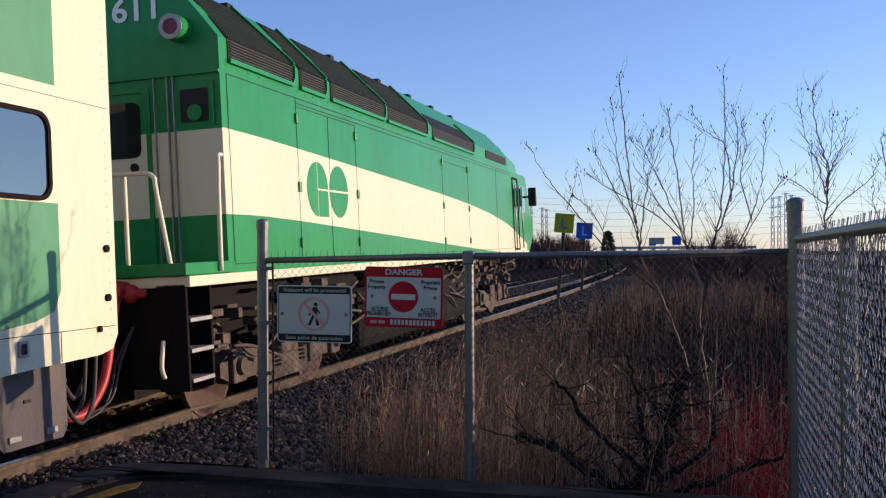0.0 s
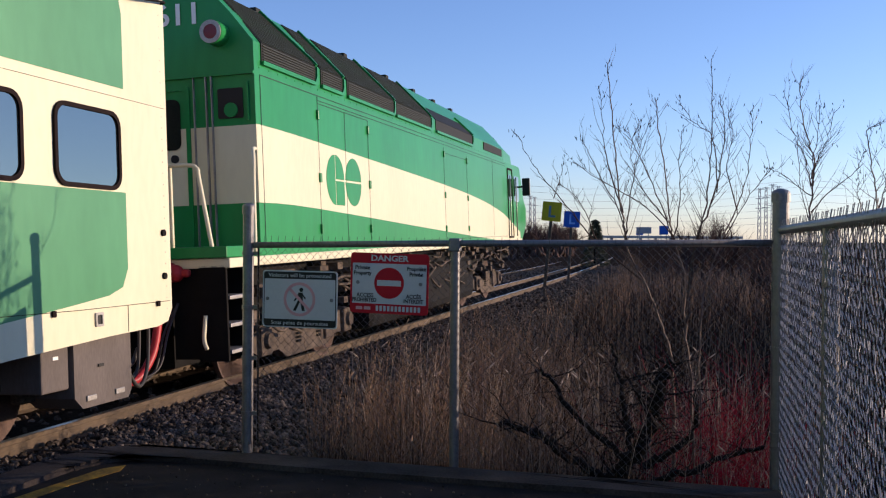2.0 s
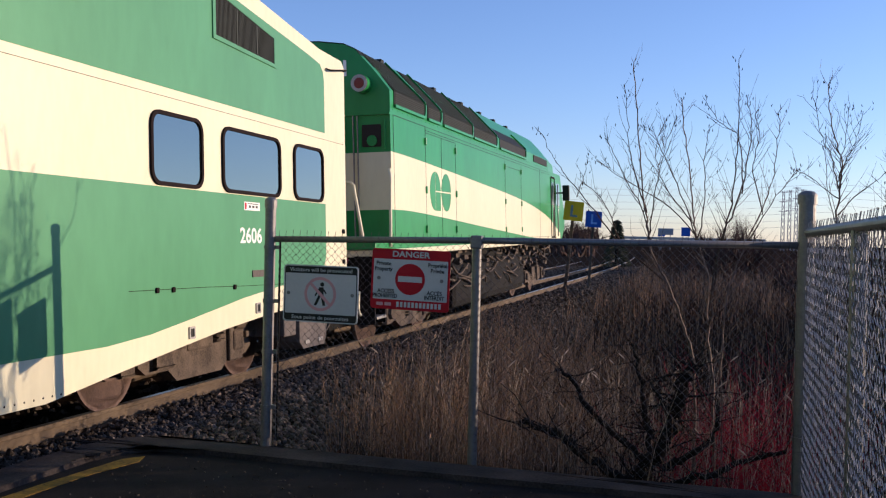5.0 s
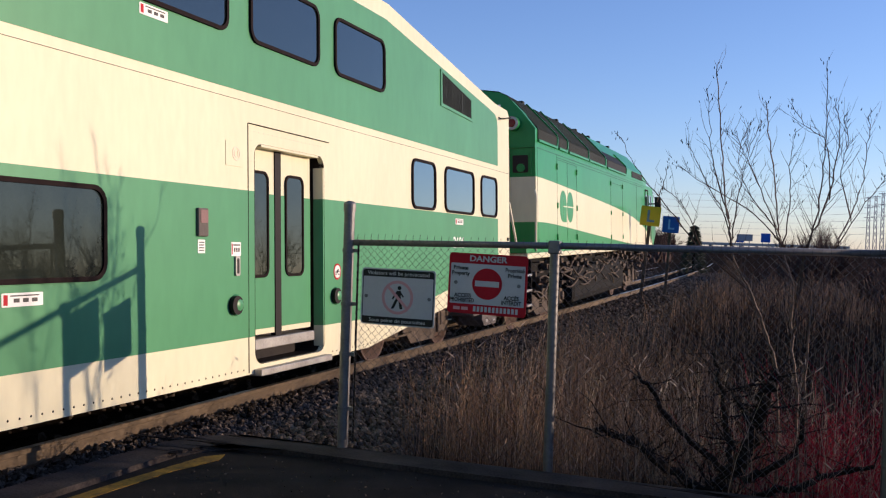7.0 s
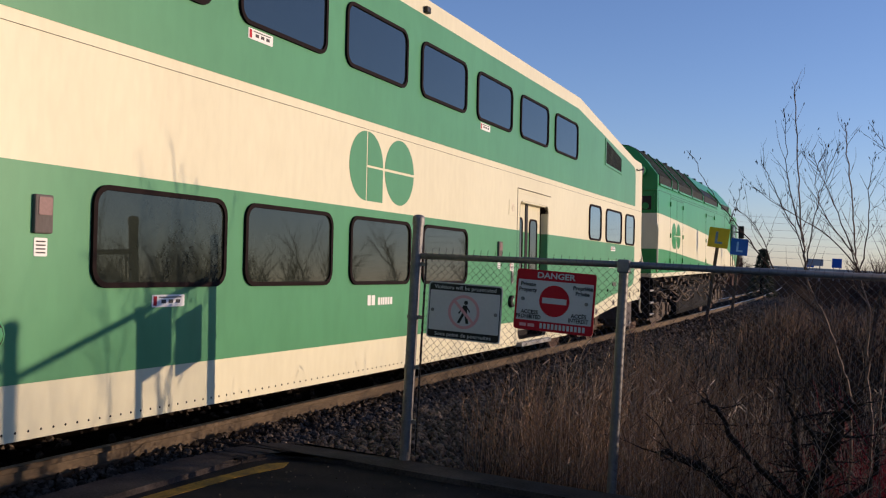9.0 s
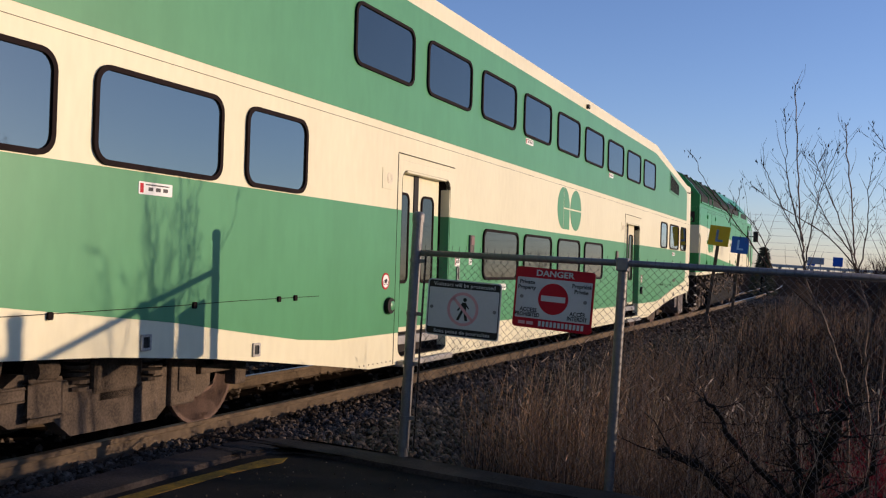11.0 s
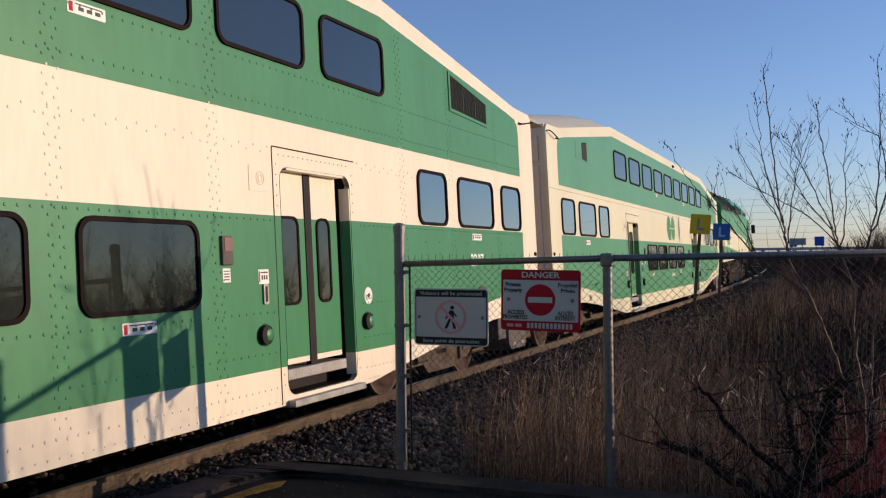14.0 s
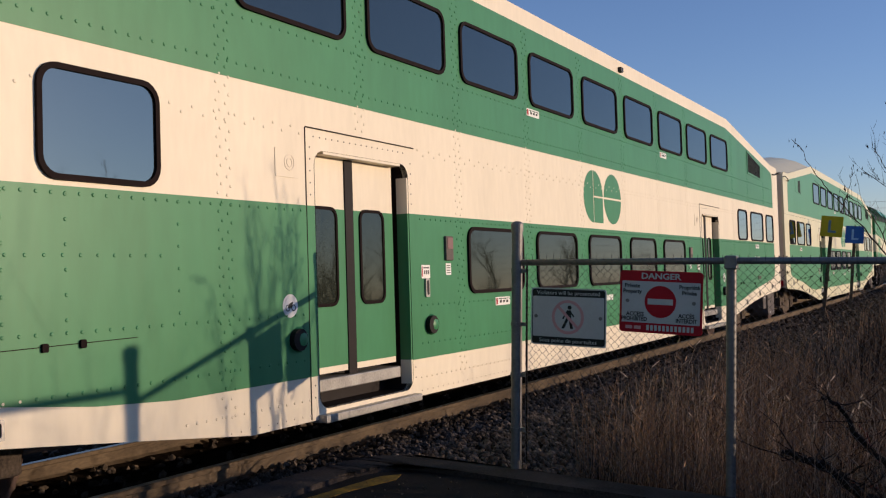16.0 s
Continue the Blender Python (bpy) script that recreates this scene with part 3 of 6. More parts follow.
def truck(parent, u, base=1.25, r=0.42, inside=True):
    t = new("truck")
    t.parent = parent
    for k in (-1, 1):
        wheelset(t, u + k * base, r=r)
    for sx in ((0.86, -1.0) if inside else (0.98, -1.12)):
        bm = bmesh.new()
        w = 0.62 if inside else 1.0
        slab(bm, [[(u + q * w, z) for q, z in ((-1.75, r - 0.08), (-1.55, r - 0.16), (-0.95, r - 0.16), (-0.7, r - 0.28), (0.7, r - 0.28), (0.95, r - 0.16), (1.55, r - 0.16), (1.75, r - 0.08), (1.75, r + 0.06), (1.45, r + 0.18), (0.9, r + 0.14), (0.5, r + 0.02), (-0.5, r + 0.02), (-0.9, r + 0.14), (-1.45, r + 0.18), (-1.75, r + 0.06))]], sx, sx + 0.14)
        part("side_frame", bm, TRUCK, t)
        for k in (-1, 1):
            bm = bmesh.new()
            if inside:
                box(bm, (sx + 0.05, u + k * 0.62, r - 0.1), (sx + 0.2, u + k * 0.84, r + 0.12), 0.03)
                bmesh.ops.create_cone(bm, cap_ends=True, segments=14, radius1=0.09, radius2=0.075, depth=0.16, matrix=Matrix.Translation((sx + 0.16, u + k * 0.73, r + 0.2)) @ Matrix.Rotation(radians(90), 4, "X"))
                part("brake_unit", bm, TRUCK, t)
                bm = bmesh.new()
                for q in range(5):
                    bmesh.ops.create_cone(bm, cap_ends=True, segments=12, radius1=0.09, radius2=0.09, depth=0.026, matrix=Matrix.Translation((sx + 0.12, u + k * 0.38, r + 0.04 + q * 0.05)))
                part("spring", bm, TRUCK, t)
                bm = bmesh.new()
                box(bm, (sx + 0.14, u + k * 0.9, r + 0.02), (sx + 0.19, u + k * 1.35, r + 0.09), 0.015)
                box(bm, (sx + 0.12, u + k * 1.3, r - 0.1), (sx + 0.24, u + k * 1.46, r + 0.12), 0.02)
                part("brake_arm", bm, TRUCK, t)
                bm = bmesh.new()
                slab(bm, [[(u + k * (0.95 + p), z) for p, z in ((0, r + 0.42), (0.3, r + 0.46), (0.24, r + 0.3), (0.16, r + 0.12), (0.06, r + 0.14))]], sx + 0.02, sx + 0.1)
                part("bracket", bm, TRUCK, t)
                bm = bmesh.new()
                slab(bm, [disc(u + k * base, r, 0.1, 18)], 0.82, 0.86)
                part("wheel_hub", bm, UNDER, t)
                continue
            box(bm, (sx - 0.03, u + k * base - 0.16, r - 0.18), (sx + 0.2, u + k * base + 0.16, r + 0.16), 0.03)
            bmesh.ops.create_cone(bm, cap_ends=True, segments=18, radius1=0.11, radius2=0.09, depth=0.06, matrix=Matrix.Translation((sx + 0.22, u + k * base, r)) @ Matrix.Rotation(radians(90), 4, "Y"))
            part("axle_box", bm, TRUCK, t)
            bm = bmesh.new()
            for q in range(5):
                bmesh.ops.create_cone(bm, cap_ends=True, segments=12, radius1=0.085, radius2=0.085, depth=0.025, matrix=Matrix.Translation((sx + 0.1, u + k * 0.35, r - 0.12 + q * 0.05)))
            part("spring", bm, UNDER, t)
        bm = bmesh.new()
        box(bm, (sx + 0.02, u - 0.25, r - 0.02), (sx + 0.16, u + 0.25, r + 0.3), 0.03)
        part("bolster", bm, TRUCK, t)
        bm = bmesh.new()
        box(bm, (sx + 0.1, u + 0.55, r - 0.2), (sx + 0.18, u + 0.85, r + 0.25), 0.02)
        part("damper", bm, TRUCK, t)
    bm = bmesh.new()
    box(bm, (-1.0, u - 0.2, r - 0.1), (1.0, u + 0.2, r + 0.2), 0.03)
    part("crossbeam", bm, UNDER, t)
    return t


def coach(label, number, old, front_door, rear_door, low_windows, up_first, logo_at):
    c = thing("coach", label, "train coach", "coaches of the train")
    cream, green = (CREAM_OLD, GREEN_OLD) if old else (CREAM, GREEN)
    pitch = 1.62 if old else 1.66
    holes = [rr(a0, 0.40, a1, 2.375, 0.12, 5)[::-1] for a0, a1 in (front_door, rear_door)]
    X = 1.5
    bm = bmesh.new()
    slab(bm, [BODY] + holes, X - 0.05, X)
    part("side_wall", bm, cream, c)
    bm = bmesh.new()
    slab(bm, [BODY], -X, -X + 0.05)
    part("side_wall", bm, cream, c)
    # upper and lower green fields, split round the doors
    bm = bmesh.new()
    slab(bm, [UPPER_OLD if old else UPPER], X, X + 0.003)
    part("upper_green_field", bm, green, c)
    def low(a):
        q = [(0, .655), (7.5, .66), (8.1, .70), (8.73, .78), (9.76, .92), (10.35, .98), (11.16, 1.06)]
        a = abs(a)
        for (u0, z0), (u1, z1) in zip(q, q[1:]):
            if u0 <= a <= u1:
                return z0 + (z1 - z0) * (a - u0) / (u1 - u0)
        return 1.06
    f0, f1 = front_door
    r0, r1 = rear_door
    nose = [p for p in LOWER if p[0] > f1 + 0.02 and p[1] < 1.944]
    tail = [p for p in LOWER if p[0] < r0 - 0.02 and p[1] < 1.944]
    fields = [[(f1 + 0.005, low(f1))] + nose + [(11.87, 1.945), (f1 + 0.005, 1.945)],
              [(r1 + 0.005, 0.655), (f0 - 0.005, 0.655), (f0 - 0.005, 1.945), (r1 + 0.005, 1.945)],
              tail + [(r0 - 0.005, low(r0)), (r0 - 0.005, 1.945), (-11.87, 1.945)]]
    for lp in fields:
        bm = bmesh.new()
        slab(bm, [lp], X, X + 0.003)
        part("lower_green_field", bm, green, c)
    # roof, ends, floor
    v, f, n = [], [], 9
    stops = [-12.54, -12.4, -11.75, -7.45, 0, 7.45, 11.75, 12.4, 12.54]
    for a in stops:
        h = roof_height(a)
        for k in range(n):
            t = -1 + 2 * k / (n - 1)
            v.append((t * 1.46, a, h - 0.03 + 0.42 * (1 - abs(t) ** 2.4)))
    for i in range(len(stops) - 1):
        for k in range(n - 1):
            f.append((i * n + k, i * n + k + 1, (i + 1) * n + k + 1, (i + 1) * n + k))
    for i in (0, len(stops) - 1):
        f.append(tuple(i * n + k for k in range(n)))
    part_ob = mesh_part("roof", v, f, cream, c)
    part_ob.data.shade_smooth()
    for e in (1, -1):
        bm = bmesh.new()
        box(bm, (-1.46, min(e * 12.46, e * 12.52), 0.85), (1.46, max(e * 12.46, e * 12.52), 3.78), 0.0)
        part("end_wall", bm, CREAM_END, c)
        bm = bmesh.new()
        for sx in (1, -1):
            box(bm, (sx * 0.5 - 0.05, min(e * 12.5, e * 12.86), 1.0), (sx * 0.5 + 0.05, max(e * 12.5, e * 12.86), 3.4), 0.02)
        box(bm, (-0.55, min(e * 12.5, e * 12.86), 3.3), (0.55, max(e * 12.5, e * 12.86), 3.42), 0.02)
        box(bm, (-0.45, min(e * 12.5, e * 12.6), 1.0), (0.45, max(e * 12.5, e * 12.6), 3.3), 0.02)
        part("gangway", bm, RUBBER, c)
        bm = bmesh.new()
        box(bm, (-0.16, min(e * 12.3, e * 13.0), 0.62), (0.16, max(e * 12.3, e * 13.0), 0.88), 0.03)
        part("coupler", bm, UNDER, c)
    bm = bmesh.new()
    box(bm, (0.75, -12.56, 1.0), (1.36, -12.52, 3.1), 0.015)
    box(bm, (0.75, -12.56, 3.16), (1.36, -12.52, 3.6), 0.015)
    part("end_panel", bm, CREAM_END, c)
    lettering("end_number", number, 0.17, on_front(1.02, -12.562, 1.42), BLACK, c)
    bm = bmesh.new()
    box(bm, (0.62, -12.6, 0.86), (1.16, -12.53, 1.10), 0.02)
    m = part("marker_housing", bm, UNDER, c)
    bm = bmesh.new()
    slab(bm, [disc(0.88, 0.99, 0.085)], 12.6, 12.63, front)
    part("red_lens", bm, RED_LENS, m)
    bm = bmesh.new()
    slab(bm, [rr(1.2, 0.87, 1.42, 1.03, 0.02)], 12.53, 12.536, front)
    w = part("warning_plate", bm, RED, c)
    bm = bmesh.new()
    slab(bm, [[(1.25, 0.9), (1.37, 0.9), (1.31, 1.0)]], 12.536, 12.54, front)
    part("triangle", bm, WHITE, w)
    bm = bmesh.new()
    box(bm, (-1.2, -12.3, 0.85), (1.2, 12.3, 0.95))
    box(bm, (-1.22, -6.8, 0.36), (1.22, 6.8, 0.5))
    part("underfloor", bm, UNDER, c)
    # grey lockers hang under the leading end only
    bm = bmesh.new()
    slab(bm, [[(11.22, 0.34), (11.32, 0.25), (11.93, 0.25), (11.98, 0.32), (11.98, 0.82), (11.22, 0.82)]], 1.0, 1.43)
    e = part("equipment_box", bm, BOXGREY, c)
    bm = bmesh.new()
    box(bm, (1.431, 11.52, 0.55), (1.44, 11.59, 0.575))
    part("box_handle", bm, BLACK, e)
    for a in (11.36, 11.74):
        bm = bmesh.new()
        box(bm, (1.431, a, 0.30), (1.445, a + 0.12, 0.345), 0.006)
        part("latch", bm, STEP, e)
    bm = bmesh.new()
    box(bm, (0.9, 10.88, 0.42), (1.40, 11.2, 0.82), 0.015)
    e = part("side_box", bm, BOXGREY, c)
    bm = bmesh.new()
    box(bm, (1.401, 11.01, 0.66), (1.406, 11.07, 0.685))
    part("box_label", bm, WHITE, e)
    for k in range(2):
        tube("end_cable", bend([(1.25 - k * 0.12, 12.1, 0.8), (1.25 - k * 0.12, 12.2, 0.45), (1.2 - k * 0.12, 12.45, 0.26 + 0.04 * k), (1.1 - k * 0.1, 12.75, 0.4), (1.0 - k * 0.1, 12.95, 0.8)], 5), 0.018, HOSE, c, 6)
    for k in (1, -1):
        truck(c, k * 9.75)
    # windows
    for a0, a1 in ((8.13, 8.98), (9.34, 10.62), (10.96, 11.80)):
        window(c, a0, 1.955, a1, 2.595, X)
    rear = ((-11.82, -10.91), (-10.6, -9.28), (-8.98, -8.08)) if not old else ((-11.6, -10.75), (-10.35, -9.05), (-8.48, -7.6))
    for a0, a1 in rear:
        window(c, a0, 1.975 if old else 1.955, a1, 2.625 if old else 2.595, X)
    for a0, a1 in low_windows:
        window(c, a0, 1.205, a1, 1.865, X + 0.003, 0.13, GLASS_BROWN)
    for k in range(9):
        a0 = up_first - pitch * k
        b0 = 3.28 if old else 3.26
        window(c, a0, b0, a0 + 1.315, b0 + 0.62, X + 0.003, 0.13, GLASS_UPPER)
    # doors
    for a0, a1 in (front_door, rear_door):
        door_pair(c, a0, a1, cream, green, 1.96 if old else 2.15)
    emblem(c, logo_at, 2.365, 0.34, X, green)
    bm = bmesh.new()
    slab(bm, [rr(9.93, 1.12, 10.2, 1.19, 0.01, 2)], X + 0.003, X + 0.014)
    part("data_plate", bm, BOXGREY, c)
    lettering("end_letter", "A", 0.12, on_side(-11.75, 1.25, X + 0.004), BLACK, c)
    lettering("fleet_number", number, 0.215, on_side(9.925, 1.535, X + 0.004), WHITE, c, 0.47, 0.004)
    # plain bars in place of the operator's name
    q = logo_at - 0.32
    for w in (0.085, 0.09, 0.0, 0.06, 0.04, 0.055, 0.055, 0.05, 0.025, 0.04):
        tall = 0.1 if w > 0.06 else 0.075
        if w:
            bm = bmesh.new()
            slab(bm, [rr(q, 1.0, q + w * 0.78, 1.0 + tall, 0.008, 2)], X + 0.003, X + 0.0045)
            part("name_bar", bm, WHITE, c)
        q += w or 0.045
    # seams
    bm = bmesh.new()
    if not old:
        slab(bm, [[(-12.5, 2.722), (12.5, 2.722), (12.5, 2.7255), (-12.5, 2.7255)]], X, X + 0.002)
        part("panel_seam", bm, RUBBER, c)
    for s in (1, -1):
        bm = bmesh.new()
        q = [(12.5 * s, 1.02), (11.2 * s, 1.02), (9.8 * s, 1.04), (9.0 * s, 1.06), (7.8 * s, 1.075)]
        slab(bm, [[(a, b) for a, b in q] + [(a, b - 0.005) for a, b in reversed(q)]], X + 0.003, X + 0.005)
        slab(bm, [[(11.85 * s, 0.80), (11.858 * s, 0.80), (11.858 * s, 1.02), (11.85 * s, 1.02)]], X, X + 0.002)
        part("panel_seam", bm, RUBBER, c)
    # louvred vent by the front slope, small vent by the rear one
    bm = bmesh.new()
    slab(bm, [[(9.25, 3.44), (10.5, 3.39), (10.5, 3.66), (9.25, 3.86)]], X + 0.003, X + 0.008)
    vent = part("vent", bm, GRILLE, c)
    bm = bmesh.new()
    slab(bm, [[(9.2, 3.40), (10.55, 3.35), (10.55, 3.69), (9.2, 3.90)], [(9.25, 3.86), (10.5, 3.66), (10.5, 3.39), (9.25, 3.44)]], X + 0.003, X + 0.016)
    part("vent_frame", bm, green, vent)
    bm = bmesh.new()
    for i in range(50):
        a = 9.26 + i * 0.025
        slab(bm, [[(a, 3.44 - (a - 9.25) * 0.04), (a + 0.008, 3.44 - (a - 9.25) * 0.04), (a + 0.008, 3.855 - (a - 9.25) * 0.16), (a, 3.855 - (a - 9.25) * 0.16)]], X + 0.008, X + 0.013)
    for i in (1, 2):
        a = 9.25 + i * 0.417
        slab(bm, [[(a, 3.42), (a + 0.02, 3.42), (a + 0.02, 3.85 - (a - 9.25) * 0.16), (a, 3.85 - (a - 9.25) * 0.16)]], X + 0.008, X + 0.016)
    part("vent_slats", bm, SLAT, vent)
    bm = bmesh.new()
    slab(bm, [[(-10.13, 3.41), (-9.75, 3.39), (-9.75, 3.76), (-10.13, 3.72)]], X + 0.006, X + 0.01)
    vent = part("vent", bm, GRILLE, c)
    bm = bmesh.new()
    slab(bm, [[(-10.6, 3.40), (-9.28, 3.34), (-9.28, 3.80), (-10.6, 3.72)]], X + 0.003, X + 0.006)
    part("vent_panel", bm, green, vent)
    # notices, push buttons, pockets, latches
    for a, b in ((9.95, 1.84), (up_first - 3.0, 3.2), (up_first - 8.0, 3.2), (low_windows[0][0] + 0.75, 1.11), (low_windows[-1][0] + 0.55, 1.11), (-10.0, 1.84)):
        sticker(c, a, b, 0.34, 0.085, X + 0.003)
    for a in (front_door[0] - 0.82, rear_door[1] + 0.68):
        bm = bmesh.new()
        box(bm, (X, a - 0.07, 1.53), (X + 0.03, a + 0.07, 1.76), 0.01)
        p = part("door_control", bm, BOXGREY, c)
        bm = bmesh.new()
        slab(bm, [rr(a - 0.045, 1.64, a + 0.055, 1.745, 0.01, 2)], X + 0.03, X + 0.034)
        part("screen", bm, SCREEN, p)
        sticker(c, a, 1.45, 0.1, 0.11, X + 0.003)
    for a in (front_door[0] - 0.30, rear_door[1] + 0.27):
        bm = bmesh.new()
        slab(bm, [rr(a - 0.035, 1.20, a + 0.035, 1.37, 0.015, 2)], X + 0.003, X + 0.02)
        h = part("release_handle", bm, STEP, c)
        bm = bmesh.new()
        slab(bm, [rr(a - 0.014, 1.22, a + 0.014, 1.35, 0.01, 2)], X + 0.02, X + 0.024)
        part("slot", bm, BLACK, h)
        sticker(c, a - 0.01, 1.43, 0.15, 0.12, X + 0.003)
    for a, b in ((front_door[0] - 0.33, 0.95), (front_door[1] + 0.24, 0.95), (rear_door[0] - 0.25, 0.95), (rear_door[1] + 0.33, 0.95)):
        bowl(c, a, b, X + 0.003, green)
    for a0, a1 in (front_door, rear_door):
        a = (a0 + a1) / 2
        s = a1 + 0.29 if a0 > 0 else a0 - 0.33
        ring, bg = (RED, WHITE) if not old else (WHITE, WHITE)
        bm = bmesh.new()
        slab(bm, [disc(s, 1.20, 0.085)], X + 0.003, X + 0.006)
        d = part("bicycle_notice", bm, ring, c)
        bm = bmesh.new()
        slab(bm, [disc(s, 1.20, 0.066)], X + 0.006, X + 0.008)
        part("notice_face", bm, bg, d)
        bm = bmesh.new()
        for k in (-1, 1):
            slab(bm, [disc(s + k * 0.033, 1.185, 0.025, 14), disc(s + k * 0.033, 1.185, 0.018, 14)[::-1]], X + 0.008, X + 0.0095)
        slab(bm, [[(s - 0.035, 1.183), (s + 0.0, 1.183), (s + 0.03, 1.225), (s + 0.02, 1.228), (s - 0.015, 1.215)]], X + 0.008, X + 0.0095)
        part("bicycle_symbol", bm, BLACK, d)
        q = a0 - 0.32
        bm = bmesh.new()
        slab(bm, [rr(q - 0.14, 2.14, q + 0.13, 2.35, 0.01, 2)], X, X + 0.005)
        p = part("speaker_plate", bm, cream, c)
        bm = bmesh.new()
        slab(bm, [disc(q + 0.02, 2.25, 0.06, 20), disc(q + 0.02, 2.25, 0.05, 20)[::-1]], X + 0.005, X + 0.008)
        slab(bm, [disc(q + 0.02, 2.25, 0.035, 20), disc(q + 0.02, 2.25, 0.026, 20)[::-1]], X + 0.005, X + 0.008)
        part("speaker_ring", bm, CREAM_END, p)
    for s in (1, -1):
        for a, b in ((11.45, 0.93), (10.05, 0.80), (8.75, 0.66)):
            bm = bmesh.new()
            slab(bm, [rr(s * a - 0.05, b - 0.055, s * a + 0.05, b + 0.055, 0.01, 2), rr(s * a - 0.032, b - 0.037, s * a + 0.032, b + 0.037, 0.008, 2)[::-1]], X, X + 0.014)
            p = part("latch", bm, STEP, c)
            bm = bmesh.new()
            slab(bm, [rr(s * a - 0.034, b - 0.04, s * a + 0.034, b + 0.04, 0.008, 2)], X, X + 0.004)
            part("latch_recess", bm, BLACK, p)
        for a in (12.3, 10.9, 9.55, 8.45, 8.2):
            b = 1.02 if a > 11.2 else 1.02 + (11.2 - a) * 0.02
            bm = bmesh.new()
            slab(bm, [rr(s * a - 0.02, b - 0.04, s * a + 0.02, b + 0.008, 0.01, 2)], X + 0.003, X + 0.02)
            part("clasp", bm, RUBBER, c)
        # handhold at the roof corner and edge screws
        tube("grab_iron", bend([(X + 0.0, s * 11.95, 3.60), (X + 0.06, s * 11.98, 3.58), (X + 0.06, s * 12.45, 3.66), (X + 0.0, s * 12.5, 3.66)], 3), 0.011, UNDER, c, 6)
        dots(c, [(s * 12.46, 0.95 + i * 0.1) for i in range(28)], X, 0.009, CREAM_END, "edge_screws")
        bm = bmesh.new()
        slab(bm, [disc(s * 12.42, 1.24, 0.03, 10)], X, X + 0.02)
        slab(bm, [disc(s * 12.42, 1.62, 0.03, 10)], X, X + 0.02)
        part("edge_eye", bm, UNDER, c)
        for y0, dz in ((0.75, 0.0), (0.95, 0.12)):
            tube("hose", bend([(y0, s * 12.25, 0.75), (y0 + 0.05, s * 12.45, 0.5 + dz), (y0, s * 12.7, 0.3 + dz), (y0 - 0.05, s * 12.92, 0.55)], 6), 0.022, HOSE, c, 8)
    dots(c, [(-7.0 + i * 0.095, 0.375) for i in range(148) if not any(a0 - 0.1 < -7.0 + i * 0.095 < a1 + 0.1 for a0, a1 in (front_door, rear_door))], X, 0.009, CREAM_END if old else UNDER, "sill_screws")
    bm = bmesh.new()
    box(bm, (X - 0.12, 1.05, 4.19), (X + 0.05, 1.15, 4.26), 0.01)
    part("speaker_horn", bm, BLACK, c)
    # rivets on the older car
    if old:
        rivet_rows(c, front_door, rear_door, low_windows, up_first, X)
    return c


def rivet_rows(c, fd, rd, low_windows, up_first, X):
    pts = []
    cols = [-11.95, -10.68, -9.15, -7.02, -5.4, -3.75, -2.13, -0.5, 1.11, 2.73, 4.35, 7.75, 9.15, 10.8, 11.95]
    for a in cols:
        b, k = 0.42, 0
        while b < 4.1:
            if roof_height(a) - 0.25 > b > 0.45 + max(0, abs(a) - 7) * 0.1:
                o = 0.028 if k % 2 else 0.062
                pts += [(a + o, b), (a - 0.09 + o, b + 0.012)]
            b += 0.062
            k += 1
    for b, step, zig in ((0.49, 0.09, 0), (0.79, 0.1, 0), (1.13, 0.1, 0), (1.905, 0.095, 0), (2.48, 0.1, 0.045), (2.885, 0.095, 0), (3.215, 0.1, 0)):
        for i in range(int(24 / step)):
            a = -12 + i * step
            if b > 0.46 + max(0, abs(a) - 7.2) * 0.1:
                pts.append((a, b + (zig if i % 2 else 0)))
    for s in (-1, 1):
        for i in range(6):
            pts += [(s * a, 1.2 + i * 0.14) for a in (8.3, 8.7, 9.6, 10.0, 10.9, 11.3, 7.45)]
        pts += [(s * (7.6 + i * 0.12), 1.56) for i in range(36)]
    boxes = [(a0 - 0.02, 1.2, a1 + 0.02, 1.9) for a0, a1 in low_windows] + [(up_first - 1.62 * k - 0.02, 3.26, up_first - 1.62 * k + 1.34, 3.93) for k in range(9)]
    boxes += [(a0 - 0.12, 0.3, a1 + 0.12, 2.56) for a0, a1 in (fd, rd)] + [(a0, 1.93, a1, 2.62) for a0, a1 in ((8.1, 9.0), (9.3, 10.65), (10.93, 11.83), (-11.65, -10.7), (-10.4, -9.0), (-8.45, -7.5))] + [(9.15, 3.3, 10.6, 3.95), (-10.65, 3.3, -9.2, 3.85)]
    pts = [(a, b) for a, b in pts if not any(p < a < r and q < b < t for p, q, r, t in boxes)]
    def is_green(a, b):
        return (2.825 < b < 4.15 and abs(a) < 11.88) or (0.655 + max(0, abs(a) - 7.5) * 0.125 < b < 1.945 and abs(a) < 11.87)
    dots(c, [p for p in pts if is_green(*p)], X + 0.003, 0.0125, GREEN_OLD)
    dots(c, [p for p in pts if not is_green(*p)], X, 0.0125, CREAM_OLD)


